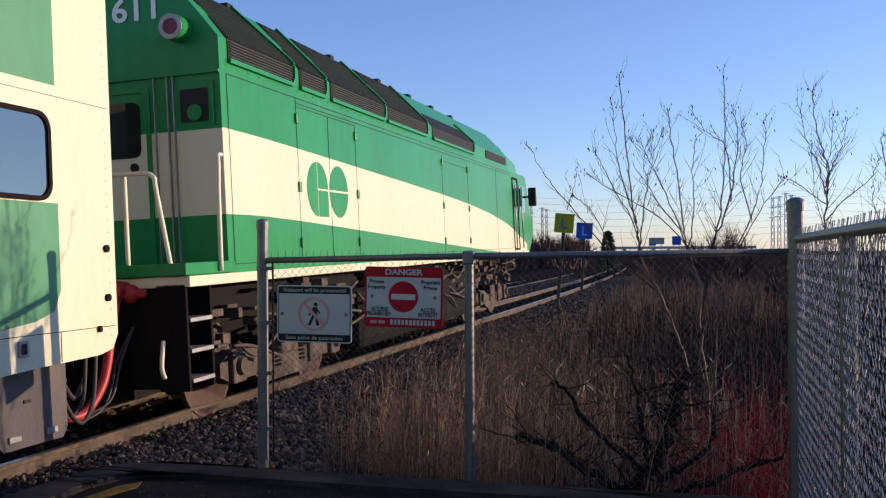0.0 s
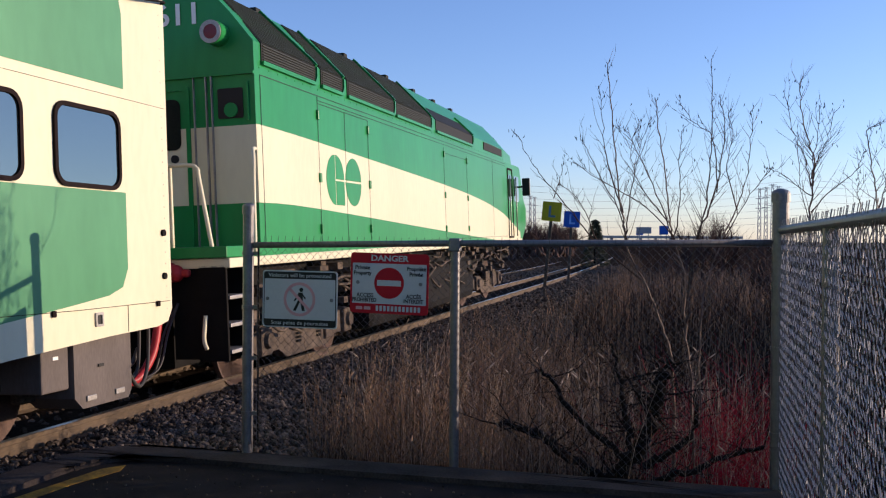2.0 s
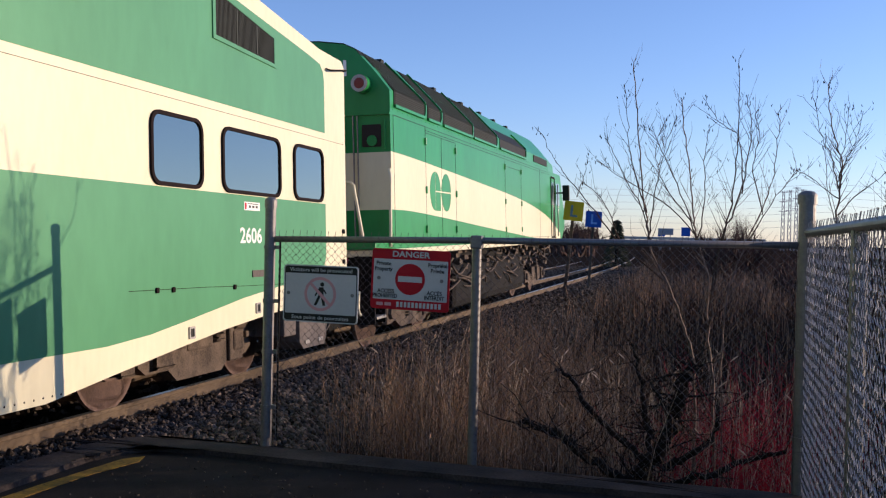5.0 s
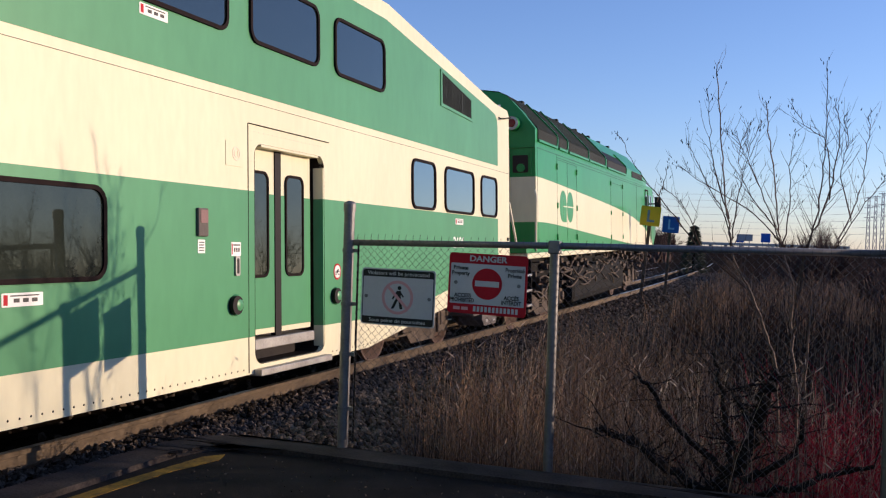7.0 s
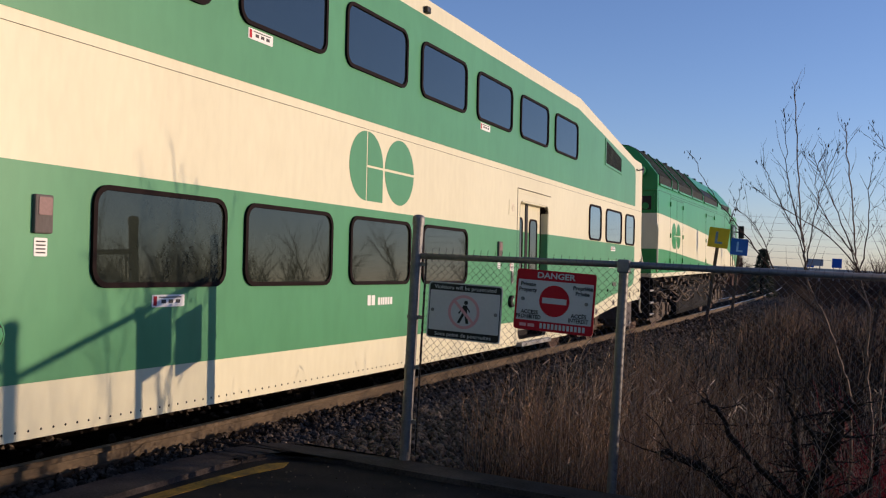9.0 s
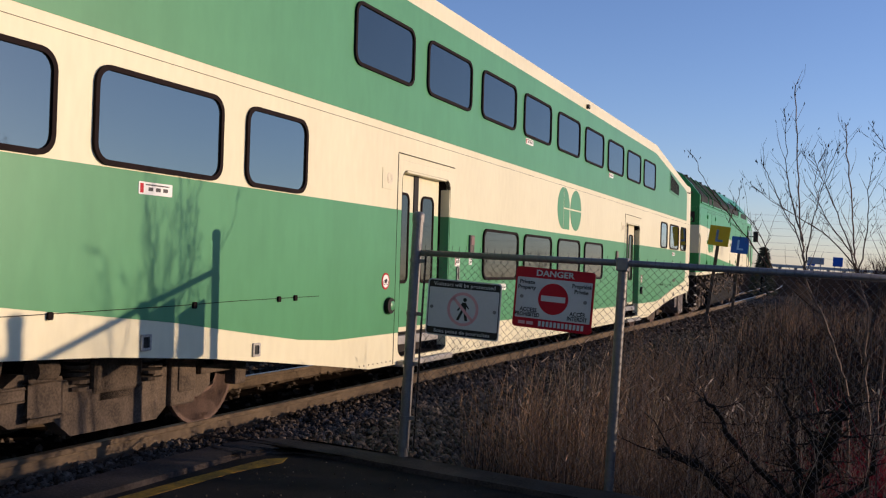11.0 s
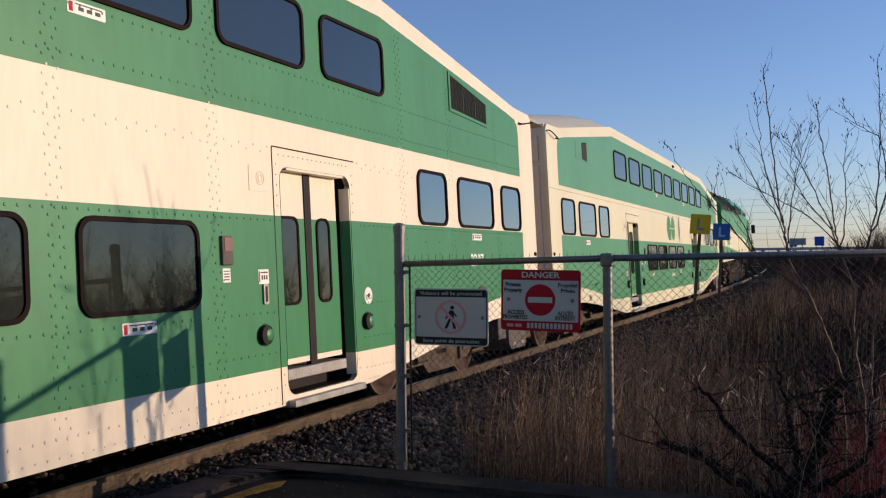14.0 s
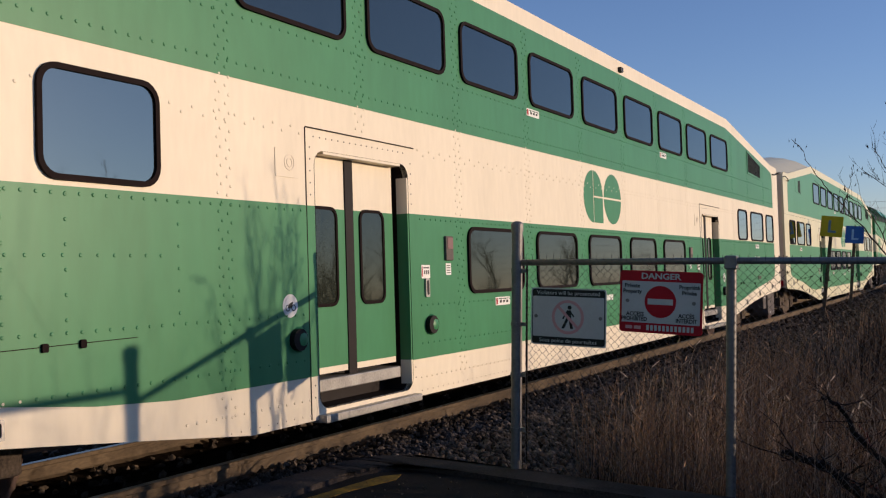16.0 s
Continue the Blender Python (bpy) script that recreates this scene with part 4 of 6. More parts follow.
# ---- locomotive ----
def locomotive():
    c = thing("locomotive", "green and cream diesel locomotive with dark roof grilles, pulling the coaches", "locomotive")
    X, Z0, Z1, ZT = 1.5, 1.45, 3.55, 4.62
    R, F = -8.03, 7.3
    bm = bmesh.new()
    slab(bm, [[(R, Z0), (9.6, Z0), (10.35, 1.9), (10.45, 2.4), (10.1, 2.6), (9.5, 3.5), (9.3, Z1), (R, Z1)]], -X, X)
    part("body", bm, LOCO_GREEN, c)
    # sloping upper hood with flat top
    v, f = [], []
    prof = [(X, Z1), (X, 3.86), (1.25, 4.18), (0.97, 4.49), (0.80, 4.57), (0.4, 4.63), (0, 4.65)]
    prof = prof + [(-a, b) for a, b in reversed(prof[:-1])]
    n = len(prof)
    for u, k, drop in ((R, 1, 0), (5.0, 1, 0), (7.0, 1, 0), (8.6, 0.93, 0.16), (9.4, 0.86, 0.62)):
        for a, b in prof:
            v.append((a * k, u, Z1 + (b - Z1) * (1 - drop)))
    for i in range(4):
        for k in range(n - 1):
            f.append((i * n + k, i * n + k + 1, (i + 1) * n + k + 1, (i + 1) * n + k))
    f += [tuple(range(n)), tuple(4 * n + k for k in range(n))]
    hood = mesh_part("upper_hood", v, f, LOCO_GREEN, c)
    v, f = [], []
    for u in (R - 0.01, 8.5):
        for a, b in ((1.06, 4.40), (0.975, 4.5), (0.80, 4.585), (0.4, 4.645), (0, 4.665), (-0.4, 4.645), (-0.80, 4.585), (-0.975, 4.5)):
            v.append((a, u, b + (0.0 if u < 8 else -0.17)))
    f = [(k, k + 1, 8 + k + 1, 8 + k) for k in range(7)]
    mesh_part("roof", v, f, SMOKE_ROOF, c)
    def slope(a, t, x):
        """A point on the sloping hood side: a along, t up the slope from 0 to 1, x out of it."""
        return Vector((1.5 - 0.53 * t, a, 3.86 + 0.63 * t)) + Vector((0.765, 0, 0.644)) * x
    for a0, a1, top, cut, slats in ((-7.85, -6.2, 0.98, 0.5, True), (-6.05, -5.2, 0.98, 0.3, True), (-5.05, -2.8, 0.98, 0.45, True), (-2.72, -0.45, 0.98, 0.45, True), (-0.1, 3.2, 0.55, 0.5, False)):
        bm = bmesh.new()
        low = [(a0, 3.86), (a0, 3.63), (a1 - 0.1, 3.63), (a1 - 0.03, 3.66), (a1, 3.73), (a1, 3.86)]
        slab(bm, [low], X, X + 0.012)
        up = [(a0, 0.0), (a1, 0.0), (a1, 0.12), (a1 - cut, top), (a0, top)]
        slab(bm, [up], 0.0, 0.012, slope)
        g = part("roof_grille", bm, GRILLE, c)
        bm = bmesh.new()
        if slats:
            for k in range(7):
                z = 3.65 + k * 0.03
                slab(bm, [[(a0 + 0.03, z), (a1 - 0.06, z), (a1 - 0.06, z + 0.01), (a0 + 0.03, z + 0.01)]], X + 0.012, X + 0.024)
            for k in range(22):
                t = 0.02 + k * 0.043
                q = a1 - 0.04 - max(0, (t - 0.12) / (top - 0.12)) * cut
                slab(bm, [[(a0 + 0.03, t), (q, t), (q, t + 0.014), (a0 + 0.03, t + 0.014)]], 0.012, 0.024, slope)
            part("grille_slats", bm, SLAT, g)
            bm = bmesh.new()
        inner = [(a0 + 0.04, 0.0), (a1 - 0.045, 0.0), (a1 - 0.045, 0.11), (a1 - cut - 0.03, top - 0.04), (a0 + 0.04, top - 0.04)]
        slab(bm, [[(a1 - 0.045, 0.0), (a1, 0.0), (a1, 0.12), (a1 - cut, top), (a1 - cut - 0.045, top), (a1 - 0.045, 0.11)]], 0.0, 0.05, slope)
        slab(bm, [[(a1 - 0.045, 3.86), (a1 - 0.045, 3.74), (a1 - 0.1, 3.665), (a0, 3.665), (a0, 3.62), (a1 - 0.09, 3.62), (a1 - 0.02, 3.65), (a1 + 0.003, 3.73), (a1 + 0.003, 3.86)]], X, X + 0.04)
        part("grille_frame", bm, LOCO_GREEN, g)
    bm = bmesh.new()
    slab(bm, [[(4.4, 3.66), (6.7, 3.66), (6.7, 3.84), (4.4, 3.84)]], X, X + 0.015)
    part("cab_vent", bm, GRILLE, c)
    for a in (-6.6, -3.4, -1.2, 0.6, 2.2, 3.8):
        bm = bmesh.new()
        box(bm, (0.76, a, 4.5), (0.9, a + 0.16, 4.60), 0.02)
        part("roof_fitting", bm, SMOKE_ROOF, c)
    # cream band that sweeps down to the nose
    top = bend([(R - 0.001, 2.955, 0), (-6.2, 2.91, 0), (0.48, 2.66, 0), (3.57, 2.49, 0), (5.38, 2.34, 0), (7.11, 2.13, 0), (9.3, 1.70, 0)], 4)
    low = bend([(9.3, Z0 + 0.005, 0), (6.57, 1.49, 0), (0.12, 1.77, 0), (-6.28, 2.065, 0), (R - 0.001, 2.10, 0)], 4)
    bm = bmesh.new()
    slab(bm, [[(p.x, p.y) for p in low] + [(p.x, p.y) for p in top]], X, X + 0.003)
    part("cream_band", bm, CREAM, c)
    bm = bmesh.new()
    box(bm, (-X - 0.03, -8.88, Z0 - 0.03), (X + 0.05, 9.3, Z0 + 0.07), 0.01)
    part("sill", bm, CREAM, c)
    bm = bmesh.new()
    box(bm, (-X - 0.02, -8.92, Z0 + 0.075), (X + 0.04, -8.03, Z0 + 0.19), 0.01)
    part("end_platform", bm, LOCO_GREEN, c)
    emblem(c, -5.24, 2.46, 0.335, X + 0.003, LOCO_GREEN)
    # side doors and seams
    bm = bmesh.new()
    def line(a0, b0, a1, b1, w=0.008):
        slab(bm, [[(a0, b0), (a1, b1), (a1 + (w if abs(a1 - a0) < 0.1 else 0), b1 + (w if abs(a1 - a0) >= 0.1 else 0)), (a0 + (w if abs(a1 - a0) < 0.1 else 0), b0 + (w if abs(a1 - a0) >= 0.1 else 0))]], X + 0.003, X + 0.006)
    for a in (-7.9, -6.2, -4.2, -5.2, 0.45, 2.5, 5.4):
        line(a, 1.62, a, 3.4 if a > -6 and a < 3 else 3.5)
    for a0, a1, b in ((-6.2, -4.2, 3.4), (0.45, 2.5, 3.28), (-7.9, 7.2, 3.5), (-7.9, 7.2, 1.6), (-6.2, 7.2, 3.44)):
        line(a0, b, a1, b)
    part("panel_seams", bm, BLACK, c)
    for a in (-6.2, -4.2, 0.45, 2.5):
        for b in (1.75, 2.4, 3.2):
            bm = bmesh.new()
            box(bm, (X, a - 0.03, b), (X + 0.03, a + 0.03, b + 0.12), 0.006)
            part("hinge", bm, LOCO_GREEN, c)
    dots(c, [(-7.9 + i * 0.25, 3.585) for i in range(60)], X, 0.013, LOCO_GREEN, "fold_bolts")
    # cab: door, window, mirror
    bm = bmesh.new()
    slab(bm, [rr(7.45, 1.55, 8.2, 3.42, 0.06), rr(7.5, 1.6, 8.15, 3.37, 0.05)[::-1]], X + 0.003, X + 0.02)
    d = part("cab_door", bm, RUBBER, c)
    bm = bmesh.new()
    slab(bm, [rr(7.6, 2.55, 8.05, 3.25, 0.06)], X + 0.003, X + 0.01)
    part("pane", bm, GLASS, d)
    bm = bmesh.new()
    slab(bm, [rr(8.4, 2.55, 9.2, 3.25, 0.08)], X + 0.003, X + 0.014)
    part("cab_window", bm, GLASS, c)
    for a in (7.35, 8.3):
        tube("handrail", [(X + 0.09, a, 1.6), (X + 0.09, a, 3.2)], 0.018, STEP, c, 8)
    bm = bmesh.new()
    box(bm, (X + 0.12, 9.15, 2.72), (X + 0.34, 9.25, 3.22), 0.03)
    box(bm, (X, 9.18, 2.95), (X + 0.14, 9.22, 3.0))
    part("mirror", bm, BLACK, c)
    # end wall, looking back: number, marker lamp, door, lockers
    bm = bmesh.new()
    slab(bm, [[(-X, 2.10), (X, 2.10), (X, 2.95), (-X, 2.95)]], 8.03, 8.034, front)
    part("end_cream_band", bm, CREAM, c)
    lettering("road_number", "611", 0.33, on_front(0.62, R - 0.012, 4.2), WHITE, c, 0.5, 0.006)
    bm = bmesh.new()
    m = Matrix.Translation((1.1, R - 0.09, 3.95)) @ Matrix.Rotation(radians(90), 4, "X")
    bmesh.ops.create_cone(bm, cap_ends=True, segments=24, radius1=0.13, radius2=0.13, depth=0.2, matrix=m)
    lamp = part("marker_lamp", bm, LOCO_GREEN, c, "green marker lamp with dark red lens")
    bm = bmesh.new()
    slab(bm, [disc(1.1, 3.95, 0.125), disc(1.1, 3.95, 0.08)[::-1]], 8.22, 8.235, front)
    part("lamp_ring", bm, STEP, lamp)
    bm = bmesh.new()
    slab(bm, [disc(1.1, 3.95, 0.082)], 8.22, 8.228, front)
    part("red_lens", bm, RED_LENS, lamp)
    bm = bmesh.new()
    slab(bm, [rr(-0.05, 1.62, 0.72, 3.42, 0.05), rr(0.0, 1.67, 0.67, 3.37, 0.05)[::-1]], 8.034, 8.05, front)
    d = part("end_door", bm, LOCO_GREEN, c)
    bm = bmesh.new()
    slab(bm, [rr(0.08, 2.72, 0.6, 3.28, 0.08)], 8.034, 8.045, front)
    part("pane", bm, GLASS_BROWN, d)
    bm = bmesh.new()
    slab(bm, [disc(0.52, 2.62, 0.045, 14)], 8.034, 8.06, front)
    part("lock", bm, BLACK, d)
    bm = bmesh.new()
    slab(bm, [rr(1.06, 3.03, 1.36, 3.36, 0.02)], 8.034, 8.04, front)
    l = part("locker_opening", bm, BLACK, c)
    bm = bmesh.new()
    slab(bm, [disc(1.22, 3.12, 0.08, 16)], 8.04, 8.06, front)
    part("locker_light", bm, LOCO_GREEN, l)
    for a0, a1, b0, b1 in ((0.922, 0.936, 1.6, 3.5), (0.99, 1.002, 1.6, 3.5), (1.408, 1.432, 3.0, 3.42), (0.776, 0.786, 1.6, 3.5), (-1.48, 1.5, 3.5, 3.53)):
        bm = bmesh.new()
        box(bm, (a0, R - 0.035, b0), (a1, R, b1))
        part("end_strip", bm, LOCO_GREEN if b1 < 3.5 or a1 - a0 > 1 else STEP, c)
    for pts in ([(0.2, -8.75, 2.48), (1.0, -8.78, 2.48), (1.18, -8.8, 2.44), (1.22, -8.82, 2.3), (1.36, -8.85, 1.55)],
                [(0.85, -8.75, 2.48), (0.85, -8.75, 1.6)],
                [(1.5, -8.08, 2.68), (1.53, -8.2, 2.66), (1.57, -8.28, 2.55), (1.57, -8.3, 2.3), (1.56, -8.3, 1.55)]):
        tube("handrail", bend(pts, 5), 0.022, CREAM, c, 8)
    # steps by the end
    bm = bmesh.new()
    for a in (-8.86, -8.42):
        box(bm, (1.2, a - 0.02, 0.48), (1.5, a + 0.02, Z0), 0.006)
    box(bm, (0.9, -8.86, 0.5), (1.2, -8.4, Z0))
    st = part("steps", bm, UNDER, c)
    for b in (0.55, 0.82, 1.1):
        bm = bmesh.new()
        box(bm, (1.2, -8.84, b), (1.52, -8.44, b + 0.04), 0.006)
        part("tread", bm, STEP, st)
    # underframe: trucks, tank, piping
    for u in (-5.85, 6.2):
        truck(c, u, 1.4, 0.51, False)
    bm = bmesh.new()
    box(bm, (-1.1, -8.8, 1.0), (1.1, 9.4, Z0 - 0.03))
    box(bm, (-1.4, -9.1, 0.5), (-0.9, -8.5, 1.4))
    # added dark core that fills the shaded gap between the trucks
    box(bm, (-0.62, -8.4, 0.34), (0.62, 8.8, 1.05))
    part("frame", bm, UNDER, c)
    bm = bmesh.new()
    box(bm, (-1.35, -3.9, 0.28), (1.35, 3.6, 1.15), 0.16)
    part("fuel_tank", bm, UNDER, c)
    rng = random.Random(5)
    for i in range(120):
        bm = bmesh.new()
        a, b = rng.uniform(-8.2, 8.6), rng.uniform(0.75, 1.36)
        box(bm, (1.15, a, b), (rng.uniform(1.22, 1.42), a + rng.uniform(0.05, 0.36), b + rng.uniform(0.025, 0.13)), 0.008)
        part("underframe_fitting", bm, TRUCK, c)
    for i in range(34):
        a, b = rng.uniform(-8.2, 7), rng.uniform(0.7, 1.3)
        tube("pipe", bend([(1.35, a, b), (1.42, a + 0.3, b + rng.uniform(-0.2, 0.1)), (1.38, a + rng.uniform(0.5, 1.4), b + rng.uniform(-0.3, 0.15))], 4), 0.02, TRUCK, c, 6)
    bm = bmesh.new()
    box(bm, (-0.2, -9.5, 0.66), (0.2, -8.7, 0.96), 0.04)
    part("coupler", bm, UNDER, c)
    bm = bmesh.new()
    bmesh.ops.create_cone(bm, cap_ends=True, segments=16, radius1=0.09, radius2=0.09, depth=0.14, matrix=Matrix.Translation((0.7, -8.95, 1.4)) @ Matrix.Rotation(radians(90), 4, "X"))
    part("cable_receptacle", bm, ORANGE, c)
    bm = bmesh.new()
    bmesh.ops.create_cone(bm, cap_ends=True, segments=16, radius1=0.07, radius2=0.1, depth=0.24, matrix=Matrix.Translation((0.9, -9.0, 1.42)) @ Matrix.Rotation(radians(90), 4, "X"))
    bmesh.ops.create_uvsphere(bm, u_segments=14, v_segments=8, radius=0.09, matrix=Matrix.Translation((0.98, -8.94, 1.38)))
    box(bm, (0.98, -8.97, 1.34), (1.14, -8.9, 1.42), 0.025)
    part("air_coupling", bm, HOSE_RED, c)
    tube("brake_hose", bend([(0.92, -9.05, 1.42), (0.93, -9.2, 1.0), (0.93, -9.35, 0.62), (0.88, -9.6, 0.4), (0.8, -9.9, 0.48), (0.75, -10.1, 0.75)], 6), 0.042, HOSE_RED, c, 8)
    for k in range(2):
        tube("cable", bend([(1.0, -8.95, 1.08), (0.92 + k * 0.04, -9.1, 0.8), (0.9 + k * 0.05, -9.3, 0.42 + k * 0.04), (0.8, -9.6, 0.36 + k * 0.05), (0.7, -9.85, 0.6)], 6), 0.013, HOSE, c, 6)
    tube("uncoupling_lever", bend([(1.3, -8.95, 0.95), (1.3, -9.0, 0.72), (1.34, -9.02, 0.62)], 4), 0.02, CREAM, c, 6)
    return c

# ---- fence and signs ----
def chain_link(name, a, b, z0, z1, parent, cell=0.05, r=0.0017, mat=None):
    """Woven diamond mesh between two points of the ground plan, as bent wires."""
    v, f, rng = [], [], random.Random(9)
    a, b = Vector(a), Vector(b)
    d, n = (b - a), None
    count = int(d.length / cell)
    out = Vector((-d.y, d.x)).normalized() * 0.004
    rows = int((z1 - z0) / (cell * 0.5))
    for i in range(count + 1):
        for flip in (0, 1):
            pts = []
            for k in range(rows + 1):
                s = i + ((0.5 if flip == 0 else -0.5) if k % 2 else 0.0)
                p = a + d * min(max(s / count, 0), 1)
                o = out * ((1 if flip else -1) + rng.gauss(0, 0.6))
                pts.append((p.x + o.x, p.y + o.y, z0 + k * cell * 0.5 + rng.gauss(0, 0.002)))
            if flip == 0:
                top = pts[-1]
                pts += [(top[0] + 0.004, top[1], top[2] + 0.035)]
            tube_data(v, f, pts, [r] * len(pts), 3)
    return mesh_part(name, v, f, mat or WIRE, parent, kind="stuff")


def post(parent, x, y, top, r, cap=False, base=-0.3):
    bm = bmesh.new()
    bmesh.ops.create_cone(bm, cap_ends=True, segments=20, radius1=r, radius2=r, depth=top - base, matrix=Matrix.Translation((x, y, (top + base) / 2)))
    if cap:
        bmesh.ops.create_uvsphere(bm, u_segments=16, v_segments=8, radius=r * 1.14, matrix=Matrix.Translation((x, y, top - 0.005)) @ Matrix.Diagonal((1, 1, 0.55, 1)))
        bmesh.ops.create_cone(bm, cap_ends=True, segments=20, radius1=r * 1.14, radius2=r * 1.14, depth=0.05, matrix=Matrix.Translation((x, y, top - 0.03)))
    p = part("post", bm, GALV, parent)
    p.data.shade_auto_smooth() if hasattr(p.data, "shade_auto_smooth") else None
    return p


def band(parent, x, y, z, r):
    bm = bmesh.new()
    bmesh.ops.create_cone(bm, cap_ends=True, segments=18, radius1=r, radius2=r, depth=0.024, matrix=Matrix.Translation((x, y, z)))
    box(bm, (x + r - 0.01, y - 0.012, z - 0.012), (x + r + 0.03, y + 0.012, z + 0.012))
    part("tension_band", bm, GALV, parent)


def build_fence():
    fence = thing("fence", "galvanised chain-link fence closing the platform end", "fence")
    Y = 5.86
    post(fence, -2.83, Y, 1.838, 0.037, True)
    post(fence, -1.402, Y, 1.57, 0.03)
    post(fence, 0.545, Y, 1.907, 0.047, True)
    tube("top_rail", [(-2.79, Y, 1.575), (-1.4, Y, 1.598), (0.52, Y, 1.615)], 0.021, GALV, fence, 12)
    tube("tension_bar", [(-2.755, Y, 0.25), (-2.755, Y, 1.56)], 0.007, UNDER, fence, 6)
    for z in (0.45, 0.82, 1.16, 1.52):
        band(fence, -2.83, Y, z, 0.042)
    for z in (0.5, 1.0, 1.6):
        band(fence, 0.545, Y, z, 0.052)
    bm = bmesh.new()
    box(bm, (-1.44, Y - 0.035, 1.545), (-1.365, Y + 0.035, 1.63), 0.01)
    part("rail_fitting", bm, GALV, fence)
    chain_link("chain_link_mesh", (-2.755, Y - 0.02), (0.5, Y - 0.02), 0.2, 1.6, fence)
    side_fence = thing("fence", "galvanised chain-link fence running along the platform side", "fence")
    for y in (4.0, 2.1, 0.2, -1.7, -3.6):
        post(side_fence, 0.575, y, 1.70, 0.033)
    tube("top_rail", [(0.55, 5.83, 1.69), (0.575, 2, 1.70), (0.59, -4, 1.70)], 0.024, GALV, side_fence, 12)
    chain_link("chain_link_mesh", (0.548, 5.8), (0.568, -3.6), 0.2, 1.72, side_fence, 0.054, 0.0024, WIRE_SUNLIT)


def sign_plate(name, label, x0, x1, z0, z1, y, mat, border):
    s = thing(name, label, "sign")
    bm = bmesh.new()
    slab(bm, [rr(x0, z0, x1, z1, 0.022)], -y, -y + 0.006, front)
    p = part("plate", bm, border, s)
    return s


def bars(bm, x0, x1, z0, z1, y, n, gap=0.35):
    w = (x1 - x0) / n
    for i in range(n):
        slab(bm, [[(x0 + i * w, z0), (x0 + (i + 1 - gap) * w, z0), (x0 + (i + 1 - gap) * w, z1), (x0 + i * w, z1)]], -y, -y + 0.001, front)


def build_signs():
    y = 5.815
    f = -y + 0.006
    x0, x1, z0, z1 = -2.085, -1.562, 1.143, 1.53
    s = sign_plate("danger_sign", "red and white no-entry danger sign wired to the fence", x0, x1, z0, z1, y, None, RED)
    bm = bmesh.new()
    slab(bm, [rr(x0 + 0.014, z0 + 0.062, x1 - 0.014, z1 - 0.066, 0.006)], f, f + 0.001, front)
    part("white_field", bm, SIGN_WHITE, s)
    cx, cz = (x0 + x1) / 2, (z0 + z1) / 2 + 0.003
    bm = bmesh.new()
    slab(bm, [disc(cx, cz, 0.1)], f + 0.001, f + 0.002, front)
    d = part("no_entry_disc", bm, RED, s)
    bm = bmesh.new()
    slab(bm, [[(cx - 0.08, cz - 0.018), (cx + 0.08, cz - 0.018), (cx + 0.08, cz + 0.018), (cx - 0.08, cz + 0.018)]], f + 0.002, f + 0.003, front)
    part("white_bar", bm, SIGN_WHITE, d)
    yy = y - 0.008
    lettering("heading", "DANGER", 0.052, on_front(cx, yy, z1 - 0.034), SIGN_WHITE, s, 0.25, 0.0012)
    for text, a, b, w in (("Private", cx - 0.18, cz + 0.095, 0.1), ("Property", cx - 0.18, cz + 0.06, 0.12), ("Propriété", cx + 0.18, cz + 0.095, 0.125), ("Privée", cx + 0.18, cz + 0.06, 0.09), ("ACCESS", cx - 0.16, cz - 0.082, 0.115), ("PROHIBITED", cx - 0.165, cz - 0.112, 0.165), ("ACCÈS", cx + 0.165, cz - 0.082, 0.1), ("INTERDIT", cx + 0.165, cz - 0.112, 0.13)):
        lettering("wording", text, 0.036, on_front(a, yy, b), BLACK, s, w, 0.0008)
    bm = bmesh.new()
    bars(bm, cx - 0.085, cx + 0.22, z0 + 0.017, z0 + 0.05, yy, 12)
    part("number_bars", bm, SIGN_WHITE, s)
    bm = bmesh.new()
    bars(bm, cx - 0.22, cx - 0.11, z0 + 0.022, z0 + 0.042, yy, 2, 0.2)
    part("small_print_bars", bm, PINK, s)
    for k in (-1, 1):
        bm = bmesh.new()
        slab(bm, [disc(cx + k * 0.21, cz + 0.0, 0.012, 10)], f + 0.001, f + 0.006, front)
        part("bolt", bm, GALV, s)
    s.matrix_basis = Matrix.Translation((cx, y, cz)) @ Matrix.Rotation(radians(1.2), 4, "Y") @ Matrix.Translation((-cx, -y, -cz))

    x0, x1, z0, z1 = -2.70, -2.175, 1.035, 1.41
    s = sign_plate("prohibition_sign", "white and black no-trespassing sign wired to the fence", x0, x1, z0, z1, y, None, SIGN_WHITE)
    cx, cz = (x0 + x1) / 2, (z0 + z1) / 2
    bm = bmesh.new()
    slab(bm, [rr(x0 + 0.008, z0 + 0.008, x1 - 0.008, z1 - 0.008, 0.018)], f, f + 0.001, front)
    part("black_border", bm, BLACK, s)
    bm = bmesh.new()
    slab(bm, [rr(x0 + 0.014, z0 + 0.055, x1 - 0.014, z1 - 0.055, 0.006)], f + 0.001, f + 0.002, front)
    part("white_field", bm, SIGN_WHITE, s)
    # plain walking symbol behind a slashed ring
    bm = bmesh.new()
    slab(bm, [disc(cx + 0.012, cz + 0.063, 0.014, 12)], f + 0.002, f + 0.003, front)
    slab(bm, [[(cx - 0.008, cz + 0.045), (cx + 0.022, cz + 0.045), (cx + 0.024, cz - 0.01), (cx - 0.012, cz - 0.01)]], f + 0.002, f + 0.003, front)
    slab(bm, [[(cx - 0.012, cz - 0.008), (cx + 0.008, cz - 0.008), (cx - 0.025, cz - 0.075), (cx - 0.045, cz - 0.075)]], f + 0.002, f + 0.003, front)
